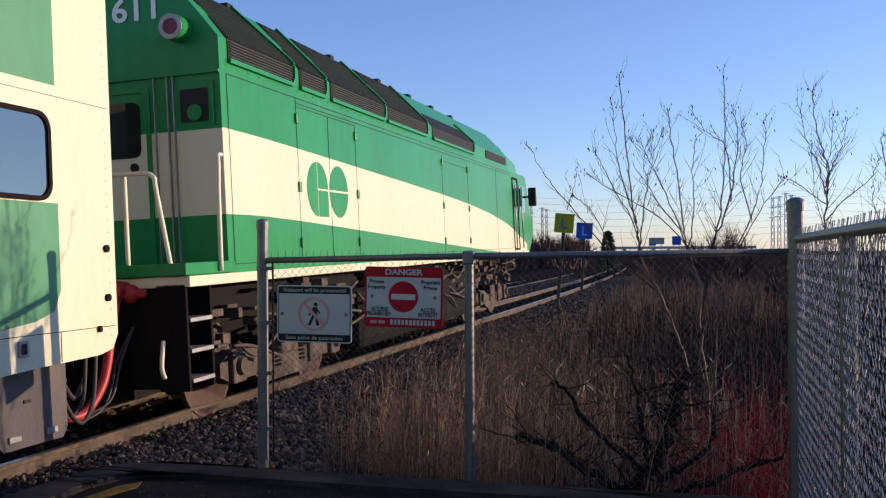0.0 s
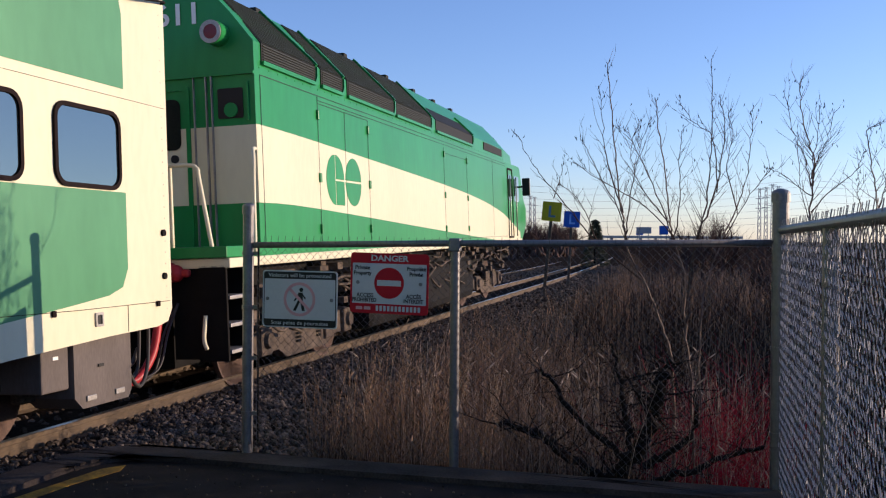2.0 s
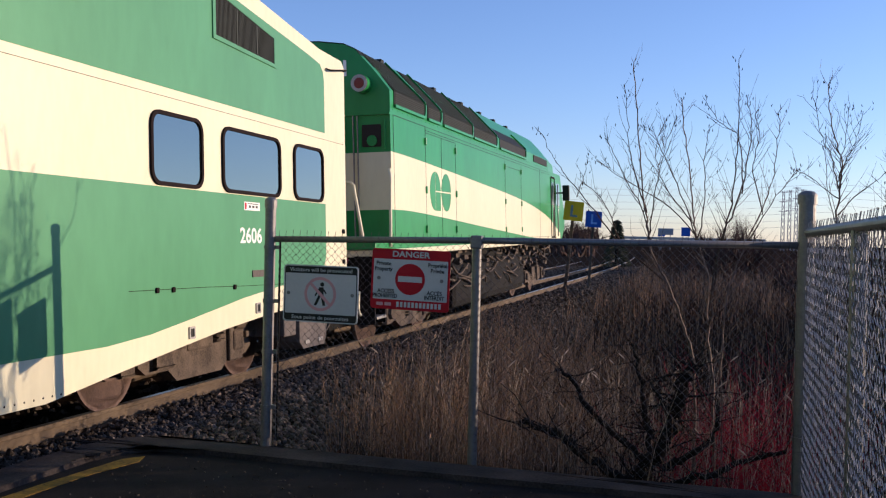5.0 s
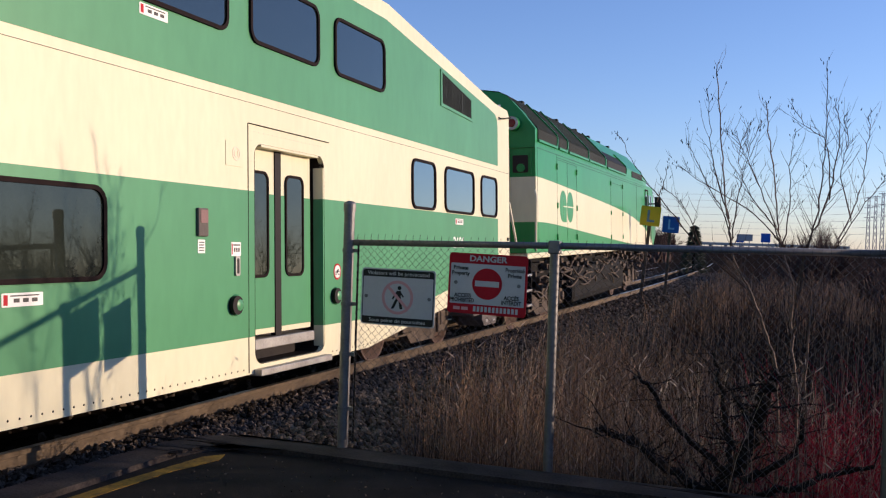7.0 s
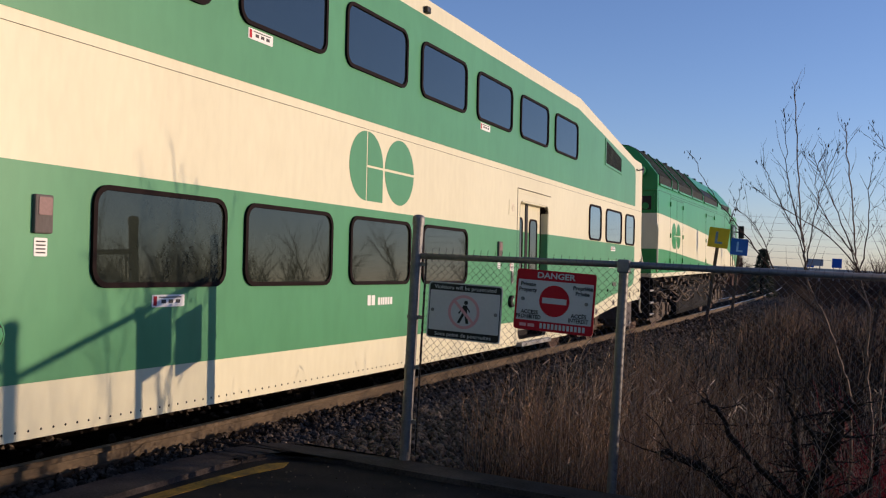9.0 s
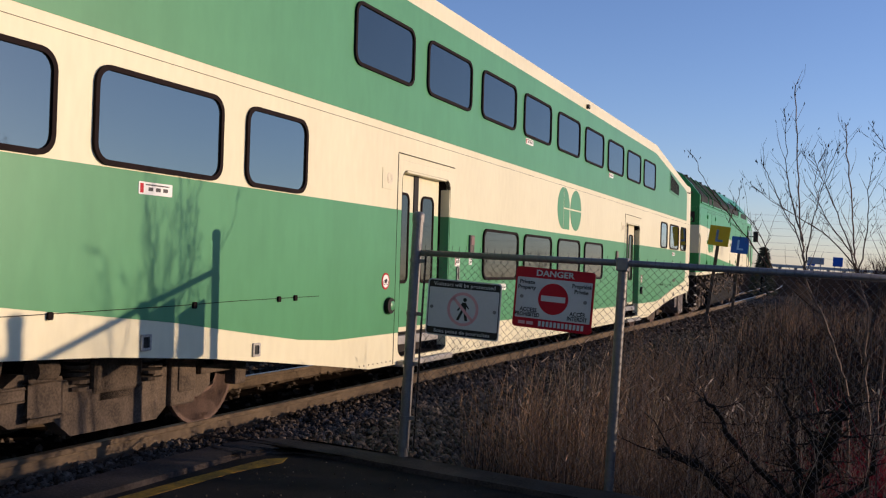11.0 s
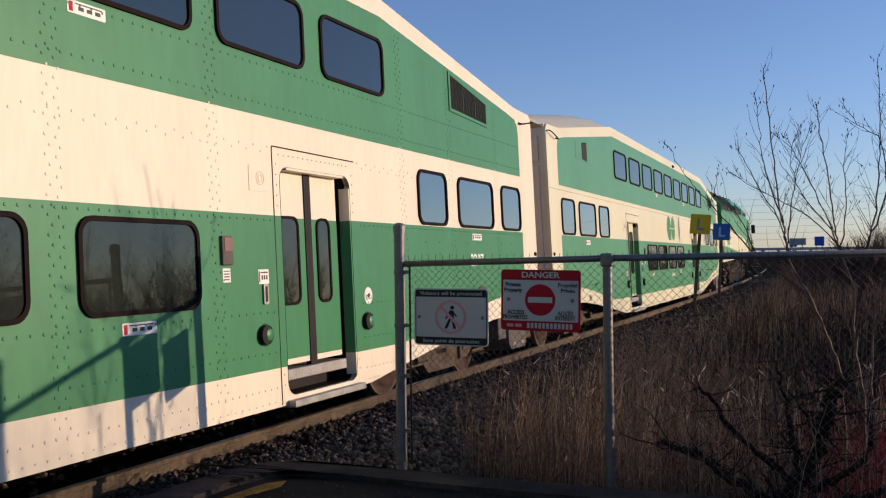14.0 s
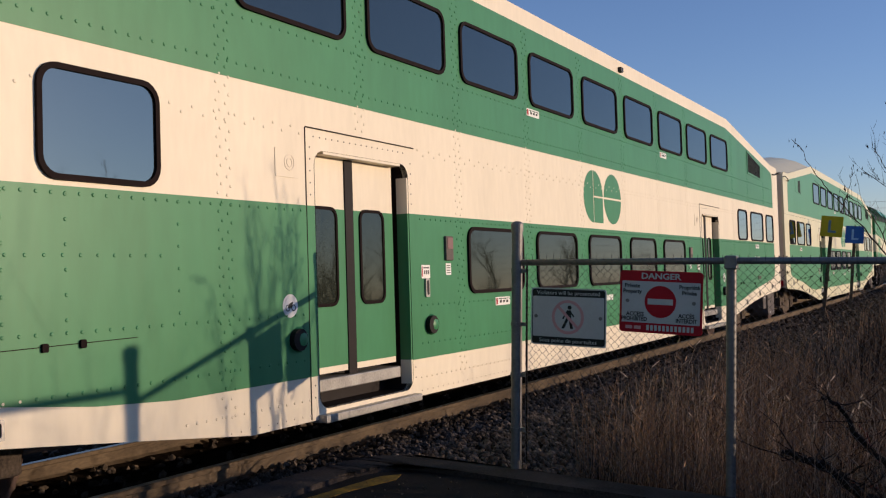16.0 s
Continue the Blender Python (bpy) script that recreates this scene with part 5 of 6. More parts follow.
    slab(bm, [[(cx + 0.004, cz - 0.008), (cx + 0.024, cz - 0.008), (cx + 0.038, cz - 0.075), (cx + 0.018, cz - 0.075)]], f + 0.002, f + 0.003, front)
    slab(bm, [[(cx - 0.008, cz + 0.04), (cx - 0.002, cz + 0.03), (cx - 0.032, cz - 0.015), (cx - 0.04, cz - 0.008)]], f + 0.002, f + 0.003, front)
    slab(bm, [[(cx + 0.02, cz + 0.04), (cx + 0.045, cz + 0.008), (cx + 0.04, cz + 0.0), (cx + 0.016, cz + 0.028)]], f + 0.002, f + 0.003, front)
    part("walking_symbol", bm, BLACK, s)
    bm = bmesh.new()
    slab(bm, [disc(cx, cz, 0.112), disc(cx, cz, 0.093)[::-1]], f + 0.003, f + 0.004, front)
    slab(bm, [[(cx - 0.078, cz + 0.064), (cx - 0.064, cz + 0.078), (cx + 0.078, cz - 0.064), (cx + 0.064, cz - 0.078)]], f + 0.003, f + 0.004, front)
    part("red_ring", bm, PINK, s)
    lettering("wording", "Violators will be prosecuted", 0.036, on_front(cx, yy, z1 - 0.032), SIGN_WHITE, s, 0.44)
    lettering("wording", "Sous peine de poursuites", 0.036, on_front(cx, yy, z0 + 0.031), SIGN_WHITE, s, 0.40)
    for k in (-1, 1):
        bm = bmesh.new()
        slab(bm, [disc(cx + k * 0.225, cz, 0.012, 10)], f + 0.002, f + 0.007, front)
        part("bolt", bm, GALV, s)
    s.matrix_basis = Matrix.Translation((cx, y, cz)) @ Matrix.Rotation(radians(0.5), 4, "Y") @ Matrix.Translation((-cx, -y, -cz))

    for name, label, x, yy, z, w, mat, lmat, lean in (("track_sign", "yellow square trackside sign with a letter, on a leaning post", -4.17, 29.7, 2.51, 0.6, YELLOW, LETTER_BLUE, 5), ("track_sign", "blue square trackside sign with a letter, on a post", -4.28, 35.8, 2.40, 0.6, BLUE, LETTER_SKY, 3)):
        s = thing(name, label, "sign", "trackside letter signs")
        bm = bmesh.new()
        slab(bm, [rr(-w / 2, -w / 2, w / 2, w / 2, 0.03)], 0, 0.01, front)
        part("plate", bm, mat, s)
        lettering("letter", "L", 0.5, on_front(0.0, -0.014, -0.02), lmat, s, 0.0, 0.01)
        bm = bmesh.new()
        box(bm, (-0.05, 0.0, -3.0), (0.05, 0.05, 0.2), 0.01)
        part("post", bm, TRUCK, s)
        s.matrix_basis = pose(x, yy, z, 0, lean, 4)


# ---- plants ----
def grow(v, f, start, d, length, r, depth, rng, wobble=0.12, up=0.05, forks=(2, 4), n=5, spread=0.55, shrink=0.62):
    """A limb that bends, tapers and forks into finer ones."""
    pts, radii, p, d = [Vector(start)], [r], Vector(start), Vector(d).normalized()
    k = max(3, int(length / 0.12)) if depth else 4
    k = min(k, 9)
    for i in range(k):
        d = (d + Vector((rng.gauss(0, wobble), rng.gauss(0, wobble), rng.gauss(0, wobble) + up))).normalized()
        p = p + d * (length / k)
        pts.append(p.copy())
        radii.append(r * (1 - 0.72 * (i + 1) / k))
    tube_data(v, f, pts, radii, n)
    if depth:
        for i in range(rng.randint(*forks)):
            j = rng.randint(max(1, k // 3), k)
            q = Vector((rng.gauss(0, spread), rng.gauss(0, spread), rng.gauss(0, spread * 0.6)))
            base = (pts[j] - pts[j - 1]).normalized()
            grow(v, f, pts[j], base + q, length * rng.uniform(0.4, shrink), max(radii[j] * 0.65, 0.0018), depth - 1, rng, wobble, up, forks, max(3, n - 1), spread, shrink)
    return pts


def leaf_bits(v, f, p, rng, n=3):
    for i in range(n):
        o = Vector(p) + Vector((rng.gauss(0, 0.02), rng.gauss(0, 0.02), rng.gauss(-0.02, 0.02)))
        w = rng.uniform(0, 6.3)
        a, b = Vector((math.cos(w), math.sin(w), 0)) * 0.004, Vector((rng.gauss(0, 0.008), rng.gauss(0, 0.008), 0.03))
        k = len(v)
        v += [o, o + a + b * 0.5, o + b, o - a + b * 0.5, o + a.cross(b).normalized() * 0.006 + b * 0.5]
        f += [(k, k + 1, k + 4), (k + 1, k + 2, k + 4), (k + 2, k + 3, k + 4), (k + 3, k, k + 4)]


def stem(parent, points, y, r, seed, mat, catkins, twig=1.0, foot=False):
    """One upright stem through points (x, z) about the depth y, with side twigs that turn upwards and drooping catkins."""
    rng = random.Random(seed)
    v, f = [], []
    dy = rng.uniform(-0.3, 0.3)
    pts = [(a, y + dy * i / len(points) + rng.uniform(-0.04, 0.04), b) for i, (a, b) in enumerate(points)]
    if foot:
        a, b = points[0]
        pts = [(a + rng.uniform(-0.05, 0.05), y, height(a, y) - 0.05), (a + 0.02, y, (height(a, y) + b) / 2)] + pts
    line = bend(pts, 5)
    n = len(line)
    line = [p + Vector((rng.gauss(0, 0.005), rng.gauss(0, 0.005), rng.gauss(0, 0.003))) for p in line]
    radii = [max(r * (1 - 0.8 * (i / (n - 1)) ** 0.6), 0.0023) for i in range(n)]
    tube_data(v, f, line, radii, 6)
    for i in range(n // 4, n):
        for q in range(2):
            if rng.random() > 0.55:
                continue
            d = (line[min(i + 1, n - 1)] - line[i - 1]).normalized()
            w = rng.choice((-1, 1))
            length = rng.uniform(0.05, 0.3) * twig * (1 if i < n * 0.7 else 0.55)
            sub = grow(v, f, line[i], d + Vector((w * rng.uniform(0.4, 0.95), rng.gauss(0, 0.45), rng.uniform(-0.05, 0.35))), length, max(radii[i] * 0.42, 0.0019), 1 if length > 0.14 else 0, rng, 0.07, 0.1, (1, 2), 4, 0.4)
            if rng.random() < 0.18:
                leaf_bits(*catkins, sub[-1], rng, 1)
    leaf_bits(*catkins, line[-1], rng, 3)
    leaf_bits(*catkins, line[-2], rng, 2)
    mesh_part("stem", v, f, mat, parent)


def build_shrub():
    """The many-stemmed young tree behind the fence, its slender neighbours, and the old crooked trunk below it."""
    t = thing("young_tree", "leafless many-stemmed young tree with dry catkins behind the fence", "tree")
    cat, y = ([], []), 7.5
    stem(t, [(-0.09, 0.68), (-0.19, 1.03), (-0.29, 1.30), (-0.42, 1.55), (-0.46, 1.79), (-0.51, 2.14), (-0.54, 2.51), (-0.58, 2.95)], y, 0.017, 1, TWIG, cat, foot=True)
    stem(t, [(0.06, 0.46), (0.01, 0.98), (0.0, 1.36), (-0.09, 1.63), (-0.13, 1.84), (-0.16, 2.18), (-0.22, 2.58), (-0.23, 2.74)], y, 0.016, 2, TWIG, cat, foot=True)
    stem(t, [(0.01, 0.98), (0.08, 1.60), (0.14, 1.84), (0.18, 2.23), (0.19, 2.57), (0.18, 2.97)], y, 0.011, 3, STEM_DARK, cat)
    stem(t, [(0.01, 1.09), (0.08, 1.62), (0.20, 1.92), (0.26, 2.25), (0.28, 2.51), (0.24, 2.72)], y, 0.010, 4, STEM_DARK, cat)
    stem(t, [(0.11, 0.81), (0.16, 1.31), (0.28, 1.63), (0.40, 1.94), (0.45, 2.15), (0.48, 2.45), (0.49, 2.63)], y, 0.011, 5, TWIG, cat, foot=True)
    stem(t, [(-0.29, 1.30), (-0.69, 1.63), (-0.86, 1.84), (-1.08, 2.09), (-1.21, 2.26), (-1.34, 2.49)], y, 0.009, 6, STEM_DARK, cat, 0.6)
    stem(t, [(-0.41, 1.56), (-0.49, 1.84), (-0.62, 2.08), (-0.73, 2.30), (-0.79, 2.42)], y, 0.007, 7, STEM_DARK, cat)
    stem(t, [(-0.47, 1.84), (-0.58, 2.22), (-0.62, 2.49), (-0.64, 2.79)], y, 0.007, 8, STEM_DARK, cat)
    stem(t, [(-0.44, 1.66), (-0.41, 1.97), (-0.36, 2.27), (-0.27, 2.54)], y, 0.007, 9, STEM_DARK, cat)
    stem(t, [(-0.09, 1.63), (-0.04, 1.94), (-0.05, 2.23), (-0.02, 2.49)], y, 0.007, 10, STEM_DARK, cat)
    stem(t, [(-0.13, 1.79), (-0.28, 2.13), (-0.38, 2.35), (-0.45, 2.49)], y, 0.006, 11, STEM_DARK, cat)
    stem(t, [(-0.02, 1.58), (-0.28, 1.87), (-0.59, 2.06), (-0.85, 2.23)], y, 0.007, 12, STEM_DARK, cat)
    stem(t, [(0.23, 1.99), (0.20, 2.40), (0.08, 2.50), (-0.05, 2.67)], y, 0.006, 13, STEM_DARK, cat, 0.7)
    stem(t, [(-0.67, 1.63), (-0.78, 1.90), (-0.94, 2.06)], y, 0.006, 14, STEM_DARK, cat)
    stem(t, [(-1.00, 1.95), (-0.97, 2.12), (-0.94, 2.26)], y, 0.005, 15, STEM_DARK, cat, 0.6)
    stem(t, [(0.38, 1.86), (0.30, 2.15), (0.34, 2.41), (0.31, 2.59)], y, 0.006, 16, STEM_DARK, cat)
    stem(t, [(-0.02, 1.53), (-0.18, 1.84), (-0.33, 2.03), (-0.41, 2.32), (-0.36, 2.54)], y, 0.007, 17, STEM_DARK, cat)
    stem(t, [(0.28, 1.63), (0.47, 1.97), (0.60, 2.16)], y, 0.006, 18, STEM_DARK, cat)
    mesh_part("dry_catkin_cluster", *cat, BARK, t, kind="stuff")
    t = thing("young_tree", "slender leafless young tree beyond the fence corner", "tree")
    cat, y = ([], []), 7.9
    stem(t, [(0.94, 1.42), (0.94, 1.82), (0.95, 2.06), (0.95, 2.25), (0.90, 2.43), (0.85, 2.65), (0.84, 2.84)], y, 0.014, 21, TWIG, cat, foot=True)
    stem(t, [(0.95, 2.06), (0.96, 2.25), (1.01, 2.43), (1.03, 2.72)], y, 0.007, 22, STEM_DARK, cat)
    stem(t, [(0.95, 2.11), (1.00, 2.27), (1.08, 2.46), (1.13, 2.67)], y, 0.006, 23, STEM_DARK, cat)
    stem(t, [(0.95, 2.06), (0.89, 2.30), (0.83, 2.46), (0.76, 2.77)], y, 0.006, 24, STEM_DARK, cat)
    stem(t, [(0.95, 1.85), (1.10, 2.03), (1.25, 2.16), (1.32, 2.32)], y, 0.006, 25, STEM_DARK, cat, 0.6)
    stem(t, [(0.94, 1.98), (0.75, 2.14), (0.65, 2.20)], y, 0.005, 26, STEM_DARK, cat, 0.6)
    stem(t, [(0.93, 1.79), (0.87, 2.06), (0.84, 2.46)], y, 0.005, 27, STEM_DARK, cat, 0.6)
    mesh_part("dry_catkin_cluster", *cat, BARK, t, kind="stuff")
    t = thing("young_tree", "thin leafless sapling behind the side fence", "tree")
    cat, y = ([], []), 7.7
    stem(t, [(1.38, 1.43), (1.37, 1.94), (1.33, 2.17), (1.28, 2.43), (1.34, 2.46)], y, 0.012, 31, TWIG, cat, foot=True)
    stem(t, [(1.38, 1.84), (1.43, 2.09), (1.45, 2.35)], y, 0.006, 32, STEM_DARK, cat)
    stem(t, [(1.37, 1.73), (1.27, 1.94), (1.25, 2.15)], y, 0.006, 33, STEM_DARK, cat)
    mesh_part("dry_catkin_cluster", *cat, BARK, t, kind="stuff")
    # old dark trunk leaning low behind the fence
    t = thing("crooked_tree", "dark crooked low tree with tangled broken limbs in brush", "tree")
    rng = random.Random(21)
    for pts, r in (([(-0.5, -0.75), (-0.45, -0.17), (-0.27, 0.18), (-0.19, 0.42), (-0.14, 0.64), (-0.09, 0.76)], 0.07),
                   ([(-0.42, -0.4), (-0.40, -0.17), (-0.63, -0.08), (-0.89, 0.09), (-1.11, 0.21), (-1.35, 0.24)], 0.05),
                   ([(-0.37, 0.02), (-0.58, 0.19), (-0.81, 0.39), (-0.97, 0.62), (-1.05, 0.66)], 0.026),
                   ([(-0.27, -0.03), (-0.04, 0.12), (0.09, 0.30), (0.06, 0.53)], 0.03),
                   ([(-0.4, -0.3), (-0.19, -0.13), (0.06, -0.01), (0.30, 0.09), (0.54, 0.19)], 0.032),
                   ([(-0.35, 0.07), (-0.40, 0.38), (-0.44, 0.64), (-0.51, 0.87)], 0.024),
                   ([(-0.24, 0.18), (-0.27, 0.41), (-0.37, 0.59)], 0.024)):
        v, f = [], []
        line = [p + Vector((rng.gauss(0, 0.012), rng.gauss(0, 0.02), rng.gauss(0, 0.012))) for p in bend([(a, 7.05 + rng.uniform(-0.08, 0.12), b) for a, b in pts], 5)]
        n = len(line)
        tube_data(v, f, line, [r * (1 - 0.55 * i / (n - 1)) * rng.uniform(0.88, 1.12) for i in range(n)], 7)
        for i in range(3, n, 1):
            for q in range(2):
                if rng.random() < 0.85:
                    grow(v, f, line[i], (rng.gauss(0, 0.7), rng.gauss(0, 0.4), rng.uniform(-0.45, 0.9)), rng.uniform(0.12, 0.46), max(0.003, r * 0.14), 2, rng, 0.2, 0.02, (1, 3), 4)
        mesh_part("limb", v, f, BARK, t)


def stalks(name, n, place, mat, label, tall, r=0.0028, lean=0.14, head=0.0, seg=3, weedy=0.0):
    rng = random.Random(sum(map(ord, name)) + n)
    v, f = [], []
    for i in range(n):
        x, y = place(rng)
        z = height(x, y)
        h = tall * rng.uniform(0.55, 1.15)
        w, l = rng.uniform(0, 6.3), abs(rng.gauss(0, lean)) * h
        pts = [(x + math.cos(w) * l * t * t, y + math.sin(w) * l * t * t, z - 0.03 + h * t) for t in [k / seg for k in range(seg + 1)]]
        tube_data(v, f, pts, [r, r * 0.85, r * 0.6, r * 0.4][:seg + 1] if seg == 3 else [r, r * 0.5], 3)
        for k in range(rng.randint(2, 5) if weedy and rng.random() < weedy else 0):
            p = Vector(pts[-2]).lerp(Vector(pts[-1]), rng.uniform(-0.4, 0.95))
            u = rng.uniform(0, 6.3)
            q = p + Vector((math.cos(u) * 0.5, math.sin(u) * 0.5, rng.uniform(0.3, 1.0))) * rng.uniform(0.04, 0.13)
            tube_data(v, f, [p, q], [r * 0.55, r * 0.35], 3)
        if weedy and rng.random() < 0.4:
            p = Vector(pts[1])
            u, l = rng.uniform(0, 6.3), rng.uniform(0.15, 0.4)
            o = Vector((math.cos(u), math.sin(u), 0))
            tube_data(v, f, [p, p + o * l * 0.4 + Vector((0, 0, l * 0.5)), p + o * l * 0.9 + Vector((0, 0, l * 0.35))], [r * 0.6, r * 0.9, r * 0.2], 3)
        if head and rng.random() < head:
            p = Vector(pts[-1])
            q = p + Vector((math.cos(w), math.sin(w), 0.8)) * 0.06
            tube_data(v, f, [p, (p + q) / 2, q], [0.003, 0.006, 0.002], 4)
    return mesh_part(name, v, f, mat, None, label, "stuff")


def thicket(name, n, place, mat, label, size, r, depth, seed, forks=(2, 4), up=0.08):
    rng = random.Random(seed)
    v, f = [], []
    for i in range(n):
        x, y = place(rng)
        s = size * rng.uniform(0.6, 1.2)
        grow(v, f, (x, y, height(x, y) - 0.05), (rng.gauss(0, 0.35), rng.gauss(0, 0.35), 1), s, r, depth, rng, 0.12, up, forks, 4, 0.5, 0.7)
    return mesh_part(name, v, f, mat, None, label, "stuff")


def build_plants():
    build_shrub()
    def slanted(r, x0, x1):
        x = r.uniform(x0, x1)
        return x, r.uniform(-3, 6.7 + 0.5 * x)
    def reeds(rng):
        while True:
            x, y = rng.uniform(-3.6, 0.3), 6.7 + 7 * rng.random() ** 1.3
            if lateral(x, y) > 3.15 + 0.5 * noise.noise((x, y, 7)) and rng.random() < 0.1 + 0.9 * max(0.0, min(1, (-0.5 - x) / 1.2)):
                return x, y
    stalks("reeds", 3600, reeds, REED, "tall dry tan reeds and grass behind the fence", 1.1, 0.0027, 0.16, 0.12, weedy=0.7)
    stalks("weeds", 650, lambda r: (r.uniform(-2.6, 1.2), r.uniform(6.8, 9.5)), PALE, "sparse pale dry weed stalks catching the sun", 1.3, 0.0024, 0.2, 0.2, weedy=0.8)
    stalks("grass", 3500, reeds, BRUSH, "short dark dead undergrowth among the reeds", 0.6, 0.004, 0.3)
    def verge(rng):
        while True:
            x, y = rng.uniform(-4.5, 3), rng.uniform(12, 60)
            if lateral(x, y) > 3.0:
                return x, y
    stalks("grass", 2500, verge, REED, "dry tan grass along the track side", 0.9, 0.007, 0.2, 0.1)
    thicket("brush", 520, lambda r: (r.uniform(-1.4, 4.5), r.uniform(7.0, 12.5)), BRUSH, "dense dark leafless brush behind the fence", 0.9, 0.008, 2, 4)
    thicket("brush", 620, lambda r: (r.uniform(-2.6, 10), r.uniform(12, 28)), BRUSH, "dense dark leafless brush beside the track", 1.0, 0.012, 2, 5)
    thicket("red_twigs", 260, lambda r: (r.gauss(0.38, 0.26), r.uniform(7.3, 8.6)), REDTWIG, "red-stemmed dogwood twigs in the brush", 0.8, 0.0055, 2, 6)
    thicket("brush", 620, lambda r: slanted(r, 3.4, 8.5), BRUSH, "dark leafless brush beside the platform fence", 2.2, 0.009, 2, 9)
    thicket("far_brush", 800, lambda r: (r.uniform(-2.5, 34), r.uniform(28, 80)), FARBRUSH, "brown leafless thicket in the middle distance", 1.05, 0.05, 2, 10)
    def hedge(r):
        y = r.uniform(110, 150)
        return y * r.uniform(-0.19, -0.118), y
    thicket("brush", 560, lambda r: slanted(r, 1.6, 4.2), BRUSH, "dark leafless brush along the platform side fence", 1.8, 0.009, 2, 19)
    thicket("far_bush", 34, lambda r: (r.gauss(1.3, 0.9), r.uniform(56, 64)), FARBRUSH, "rounded brown leafless bush in the distance", 2.0, 0.2, 3, 11, (5, 7))
    thicket("far_bush", 70, lambda r: (r.uniform(3.5, 26), r.uniform(60, 80)), FARBRUSH, "low brown leafless bushes in the distance", 1.45, 0.16, 3, 14, (4, 6))
    thicket("far_trees", 120, hedge, FARBRUSH, "brown leafless hedge beyond the second track", 2.5, 0.3, 3, 13, (5, 7))
    thicket("far_trees", 50, lambda r: (r.uniform(-80, -30), r.uniform(120, 240)), FARBRUSH, "brown leafless trees beyond the tracks", 3.6, 0.1, 3, 15, (3, 5))
    def beyond(r):
        while True:
            w, q = radians(r.uniform(15, 100)), r.uniform(19, 32)
            if not 7 < q * math.cos(w) - 9 < 8:
                return q * math.sin(w), q * math.cos(w)
    thicket("scrub", 760, beyond, BRUSH, "dark leafless scrub along the far side of the field", 2.35, 0.07, 2, 17, (5, 7))
    rng = random.Random(40)
    for i in range(34):
        w, q = radians(12 + i * 2.6 + rng.uniform(-1, 1)), rng.uniform(62, 100)
        t = thing("bare_tree", "tall leafless tree across the field", "tree", "trees across the field")
        v, f = [], []
        tall = rng.uniform(3.2, 5.2)
        grow(v, f, (0, 0, 0), (rng.gauss(0, 0.06), rng.gauss(0, 0.06), 1), tall, 0.16, 3, rng, 0.08, 0.05, (6, 9), 5, 0.5, 0.62)
        mesh_part("limbs", v, f, STEM_DARK, t)
        t.matrix_basis = pose(q * math.sin(w), q * math.cos(w), -0.85)
    # dark conifer near the trackside signs
    t = thing("evergreen_tree", "small dark evergreen tree beside the distant tracks", "tree")
    tube("trunk", [(0, 0, 0), (0, 0, 3)], 0.1, BARK, t)
    rng = random.Random(3)
    v, f = [], []
    for i in range(700):
        z = rng.uniform(0.3, 3.8)
        w, q = rng.uniform(0, 6.3), (4.0 - z) * 0.28 * rng.uniform(0.5, 1)
        p = Vector((math.cos(w) * q, math.sin(w) * q, z))
        tube_data(v, f, [p, p + Vector((math.cos(w), math.sin(w), -0.3)) * 0.3], [0.06, 0.01], 3)
    mesh_part("crown", v, f, EVERGREEN, t)
    t.matrix_basis = pose(-7.9 + 1.2, 70, -0.7)


# ---- distance ----
def pylon(x, y, h, w):
    p = thing("power_pylon", "distant grey steel lattice power pylon", "pylon", "power pylons")
    v, f = [], []
    for sx in (-1, 1):
        for sy in (-1, 1):
            tube_data(v, f, [(sx * w, sy * w, 0), (sx * w * 0.55, sy * w * 0.55, h)], [0.14, 0.1], 4)
    for k in range(9):
        z0, z1 = h * k / 9, h * (k + 1) / 9
        w0, w1 = w * (1 - 0.45 * k / 9), w * (1 - 0.45 * (k + 1) / 9)
        for s in (-1, 1):
            tube_data(v, f, [(-w0, s * w0, z0), (w1, s * w1, z1)], [0.07, 0.07], 3)
            tube_data(v, f, [(w0, s * w0, z0), (-w1, s * w1, z1)], [0.07, 0.07], 3)
    mesh_part("lattice", v, f, FARSTEEL, p)
    for z in (0.98, 0.82, 0.66):
        v, f = [], []
        tube_data(v, f, [(-w * 2.2, 0, h * z), (w * 2.2, 0, h * z)], [0.13, 0.13], 4)
        mesh_part("cross_arm", v, f, FARSTEEL, p)
    p.matrix_basis = pose(x, y, -1)


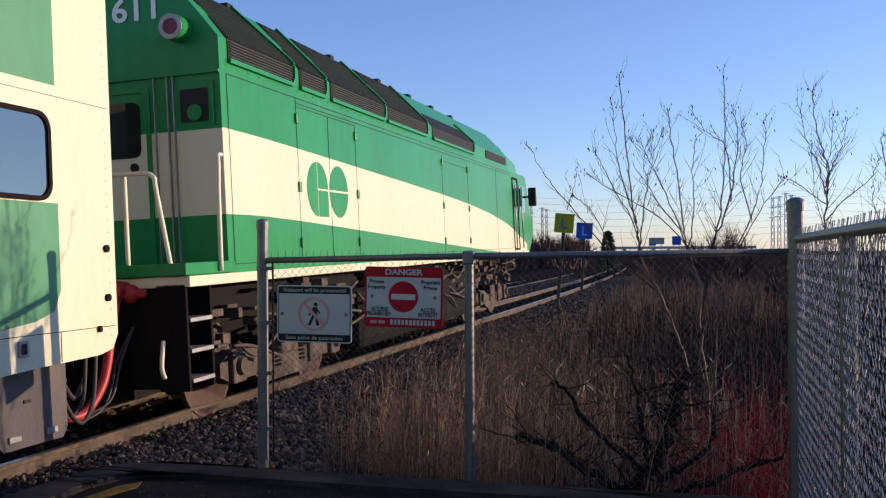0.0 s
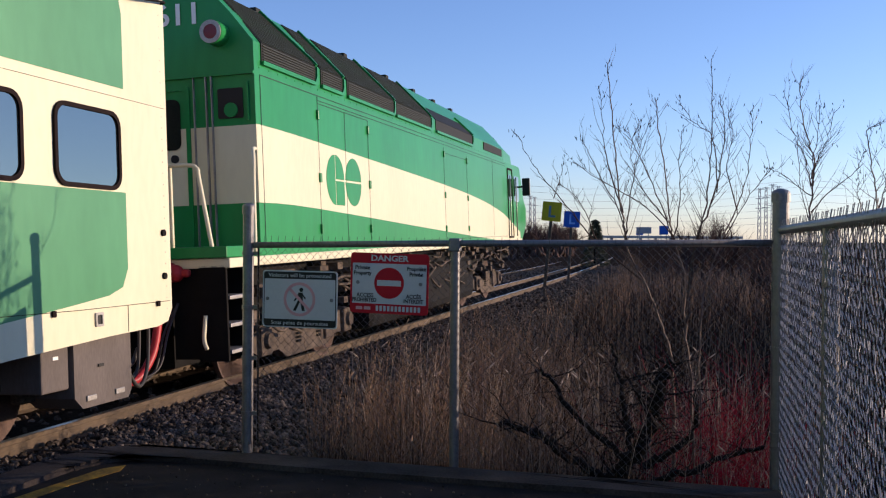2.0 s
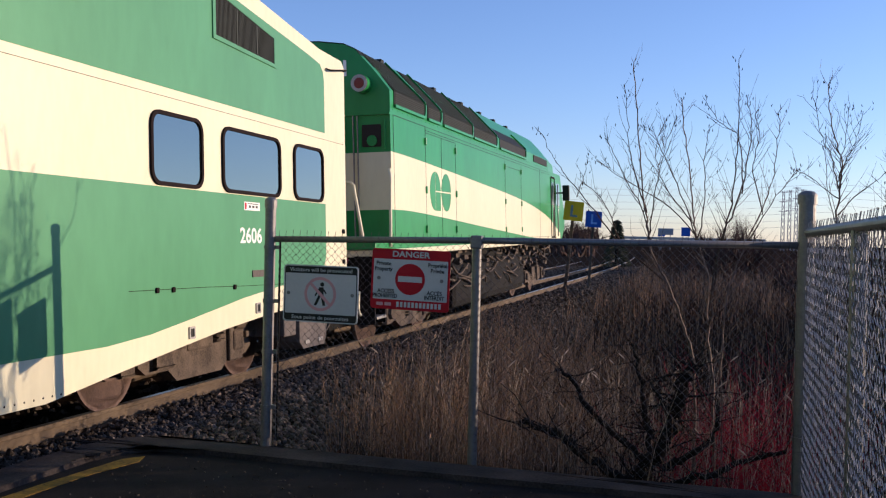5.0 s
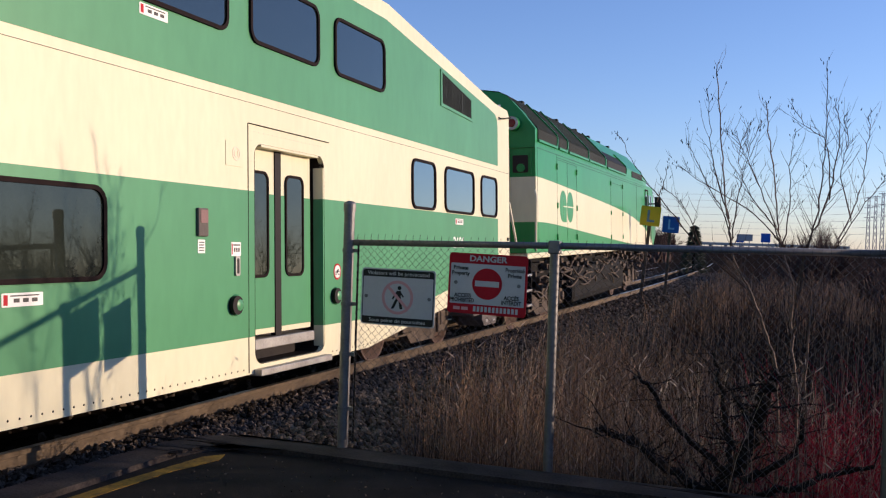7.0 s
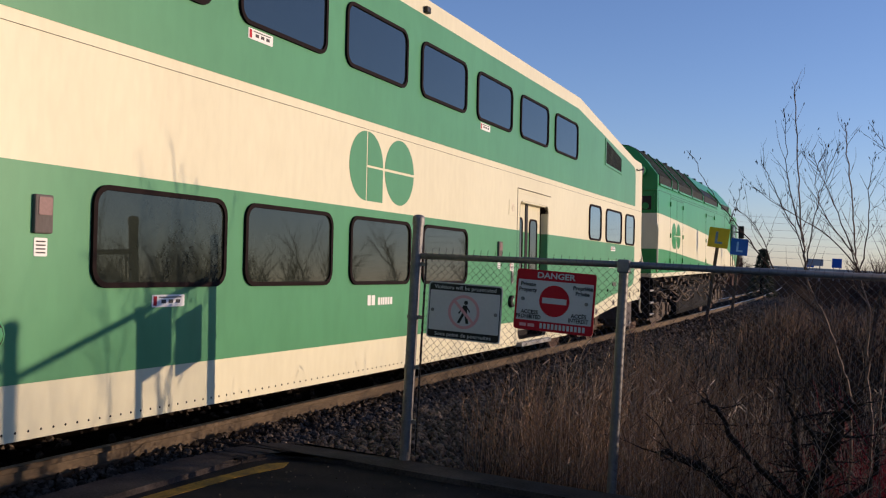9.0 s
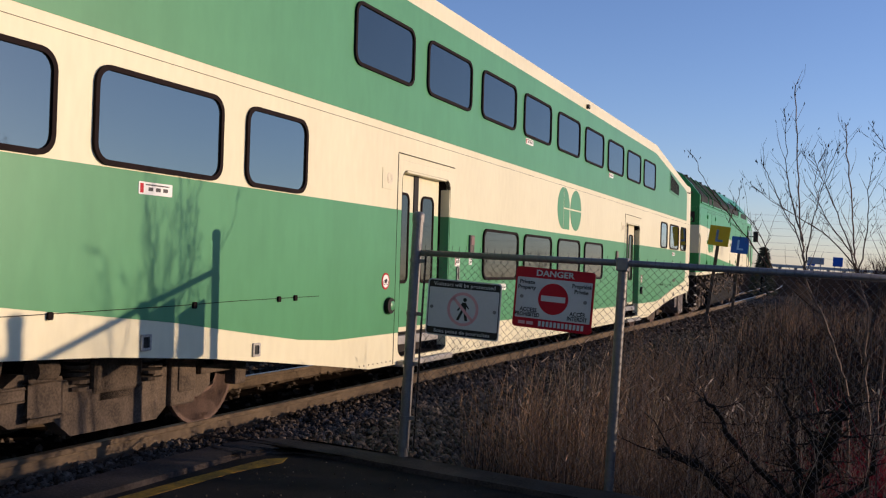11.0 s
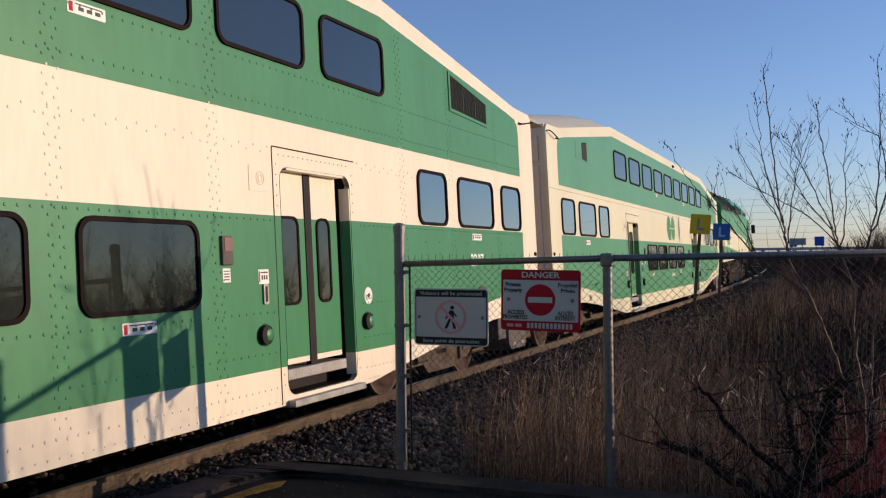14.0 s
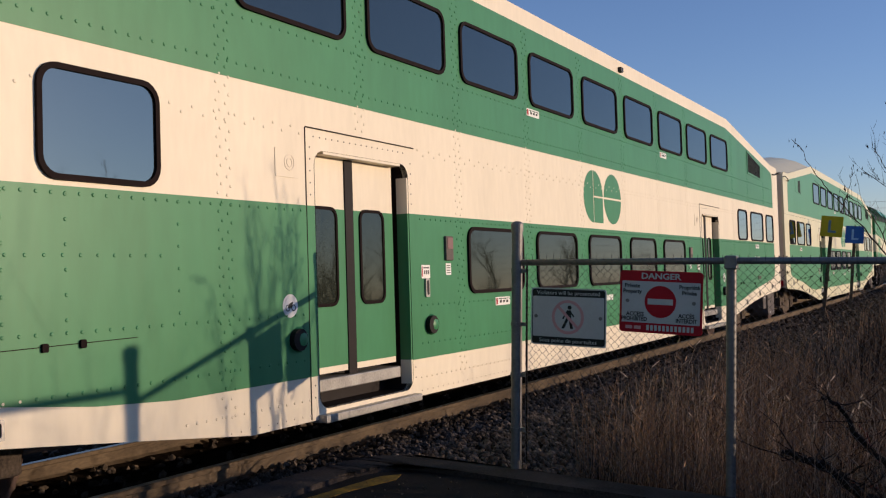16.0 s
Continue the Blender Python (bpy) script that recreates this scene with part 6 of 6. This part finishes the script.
def build_distance():
    for az, d, h in ((-3.75, 420, 25), (-4.1, 430, 26), (-4.45, 425, 27), (-4.75, 440, 27), (10.0, 520, 29), (9.35, 540, 28), (9.1, 560, 28)):
        pylon(-d * math.tan(radians(az)), d, h, 0.75)
    v, f = [], []
    for i in range(7):
        pts = [(-260 + k * 52, 480 + 8 * math.sin(i), 9 + i * 3.2 + 2.2 * math.cos(k * 2.1)) for k in range(11)]
        tube_data(v, f, pts, [0.06] * 11, 3)
    for x in (-260, 260):
        tube_data(v, f, [(x, 480, -2), (x, 480, 34)], [0.3, 0.2], 5)
    tagged(mesh_part("power_line", v, f, FARSTEEL), "thin distant overhead power lines", "power line", kind="stuff")
    bm = bmesh.new()
    box(bm, (-60, 600, 3.0), (30, 612, 4.6))
    for i in range(10):
        box(bm, (-58 + i * 9, 602, -1), (-56.6 + i * 9, 610, 3.0))
    tagged(part("road_bridge", bm, CONCRETE), "pale concrete road bridge on the horizon", "bridge")
    for x, y, w, h in ((-18, 330, 5, 2.2), (-12, 380, 3.4, 3.4), (-23, 420, 3, 2)):
        bm = bmesh.new()
        box(bm, (x, y, 4), (x + w, y + 0.4, 4 + h), 0.05)
        b = thing("road_sign", "distant dark roadside billboard on posts", "billboard", "billboards")
        part("board", bm, BLUE if w < 5 else FARSTEEL, b)
        bm = bmesh.new()
        for q in (0.2, 0.8):
            box(bm, (x + w * q - 0.15, y + 0.1, -1), (x + w * q + 0.15, y + 0.35, 4.0))
        part("posts", bm, FARSTEEL, b)


build_ground()
build_track()
before = set(scene.objects)
build_platform()
build_fence()
build_signs()
# the platform end, its fence and signs were set out at nine tenths of their size
SITE = Matrix.Translation((0, 0, 1.62)) @ Matrix.Scale(1.1065, 4) @ Matrix.Translation((0, 0, -1.62))
for ob in [o for o in scene.objects if o not in before and o.name.split(".")[0] != "track_sign" and not (o.parent and o.parent.name.startswith("track_sign"))]:
    if ob.data:
        ob.data.transform(SITE)
    elif not ob.parent:
        ob.matrix_basis = SITE @ ob.matrix_basis @ SITE.inverted()

new_coach = coach("smooth green and cream double-deck passenger coach behind the locomotive", "2606", False, (4.40, 5.74), (-6.17, -4.88), ((-3.80, -2.42), (-2.18, -0.83), (-0.5, 0.82), (1.12, 2.43)), 5.98, 0.215)
old_coach = coach("older riveted green and cream double-deck passenger coach", "2207", True, (5.27, 6.52), (-6.03, -4.68), ((-3.61, -2.33), (-1.97, -0.75), (-0.34, 0.89), (1.28, 2.49), (2.89, 4.11)), 6.06, 0.30)
engine = locomotive()
build_plants()
build_distance()
build_ballast()


# ---- what moves ----
def motions():
    """The train draws away along the track."""
    times = [(t, s) for t, s in TRAVEL]
    walk(new_coach, [(t, on_track(s, 9.75)) for t, s in times])
    walk(old_coach, [(t, on_track(s - 25.91, 9.75)) for t, s in times])
    walk(engine, [(t, on_track(s + 22.483, 6.6, 0.907)) for t, s in times])


motions()
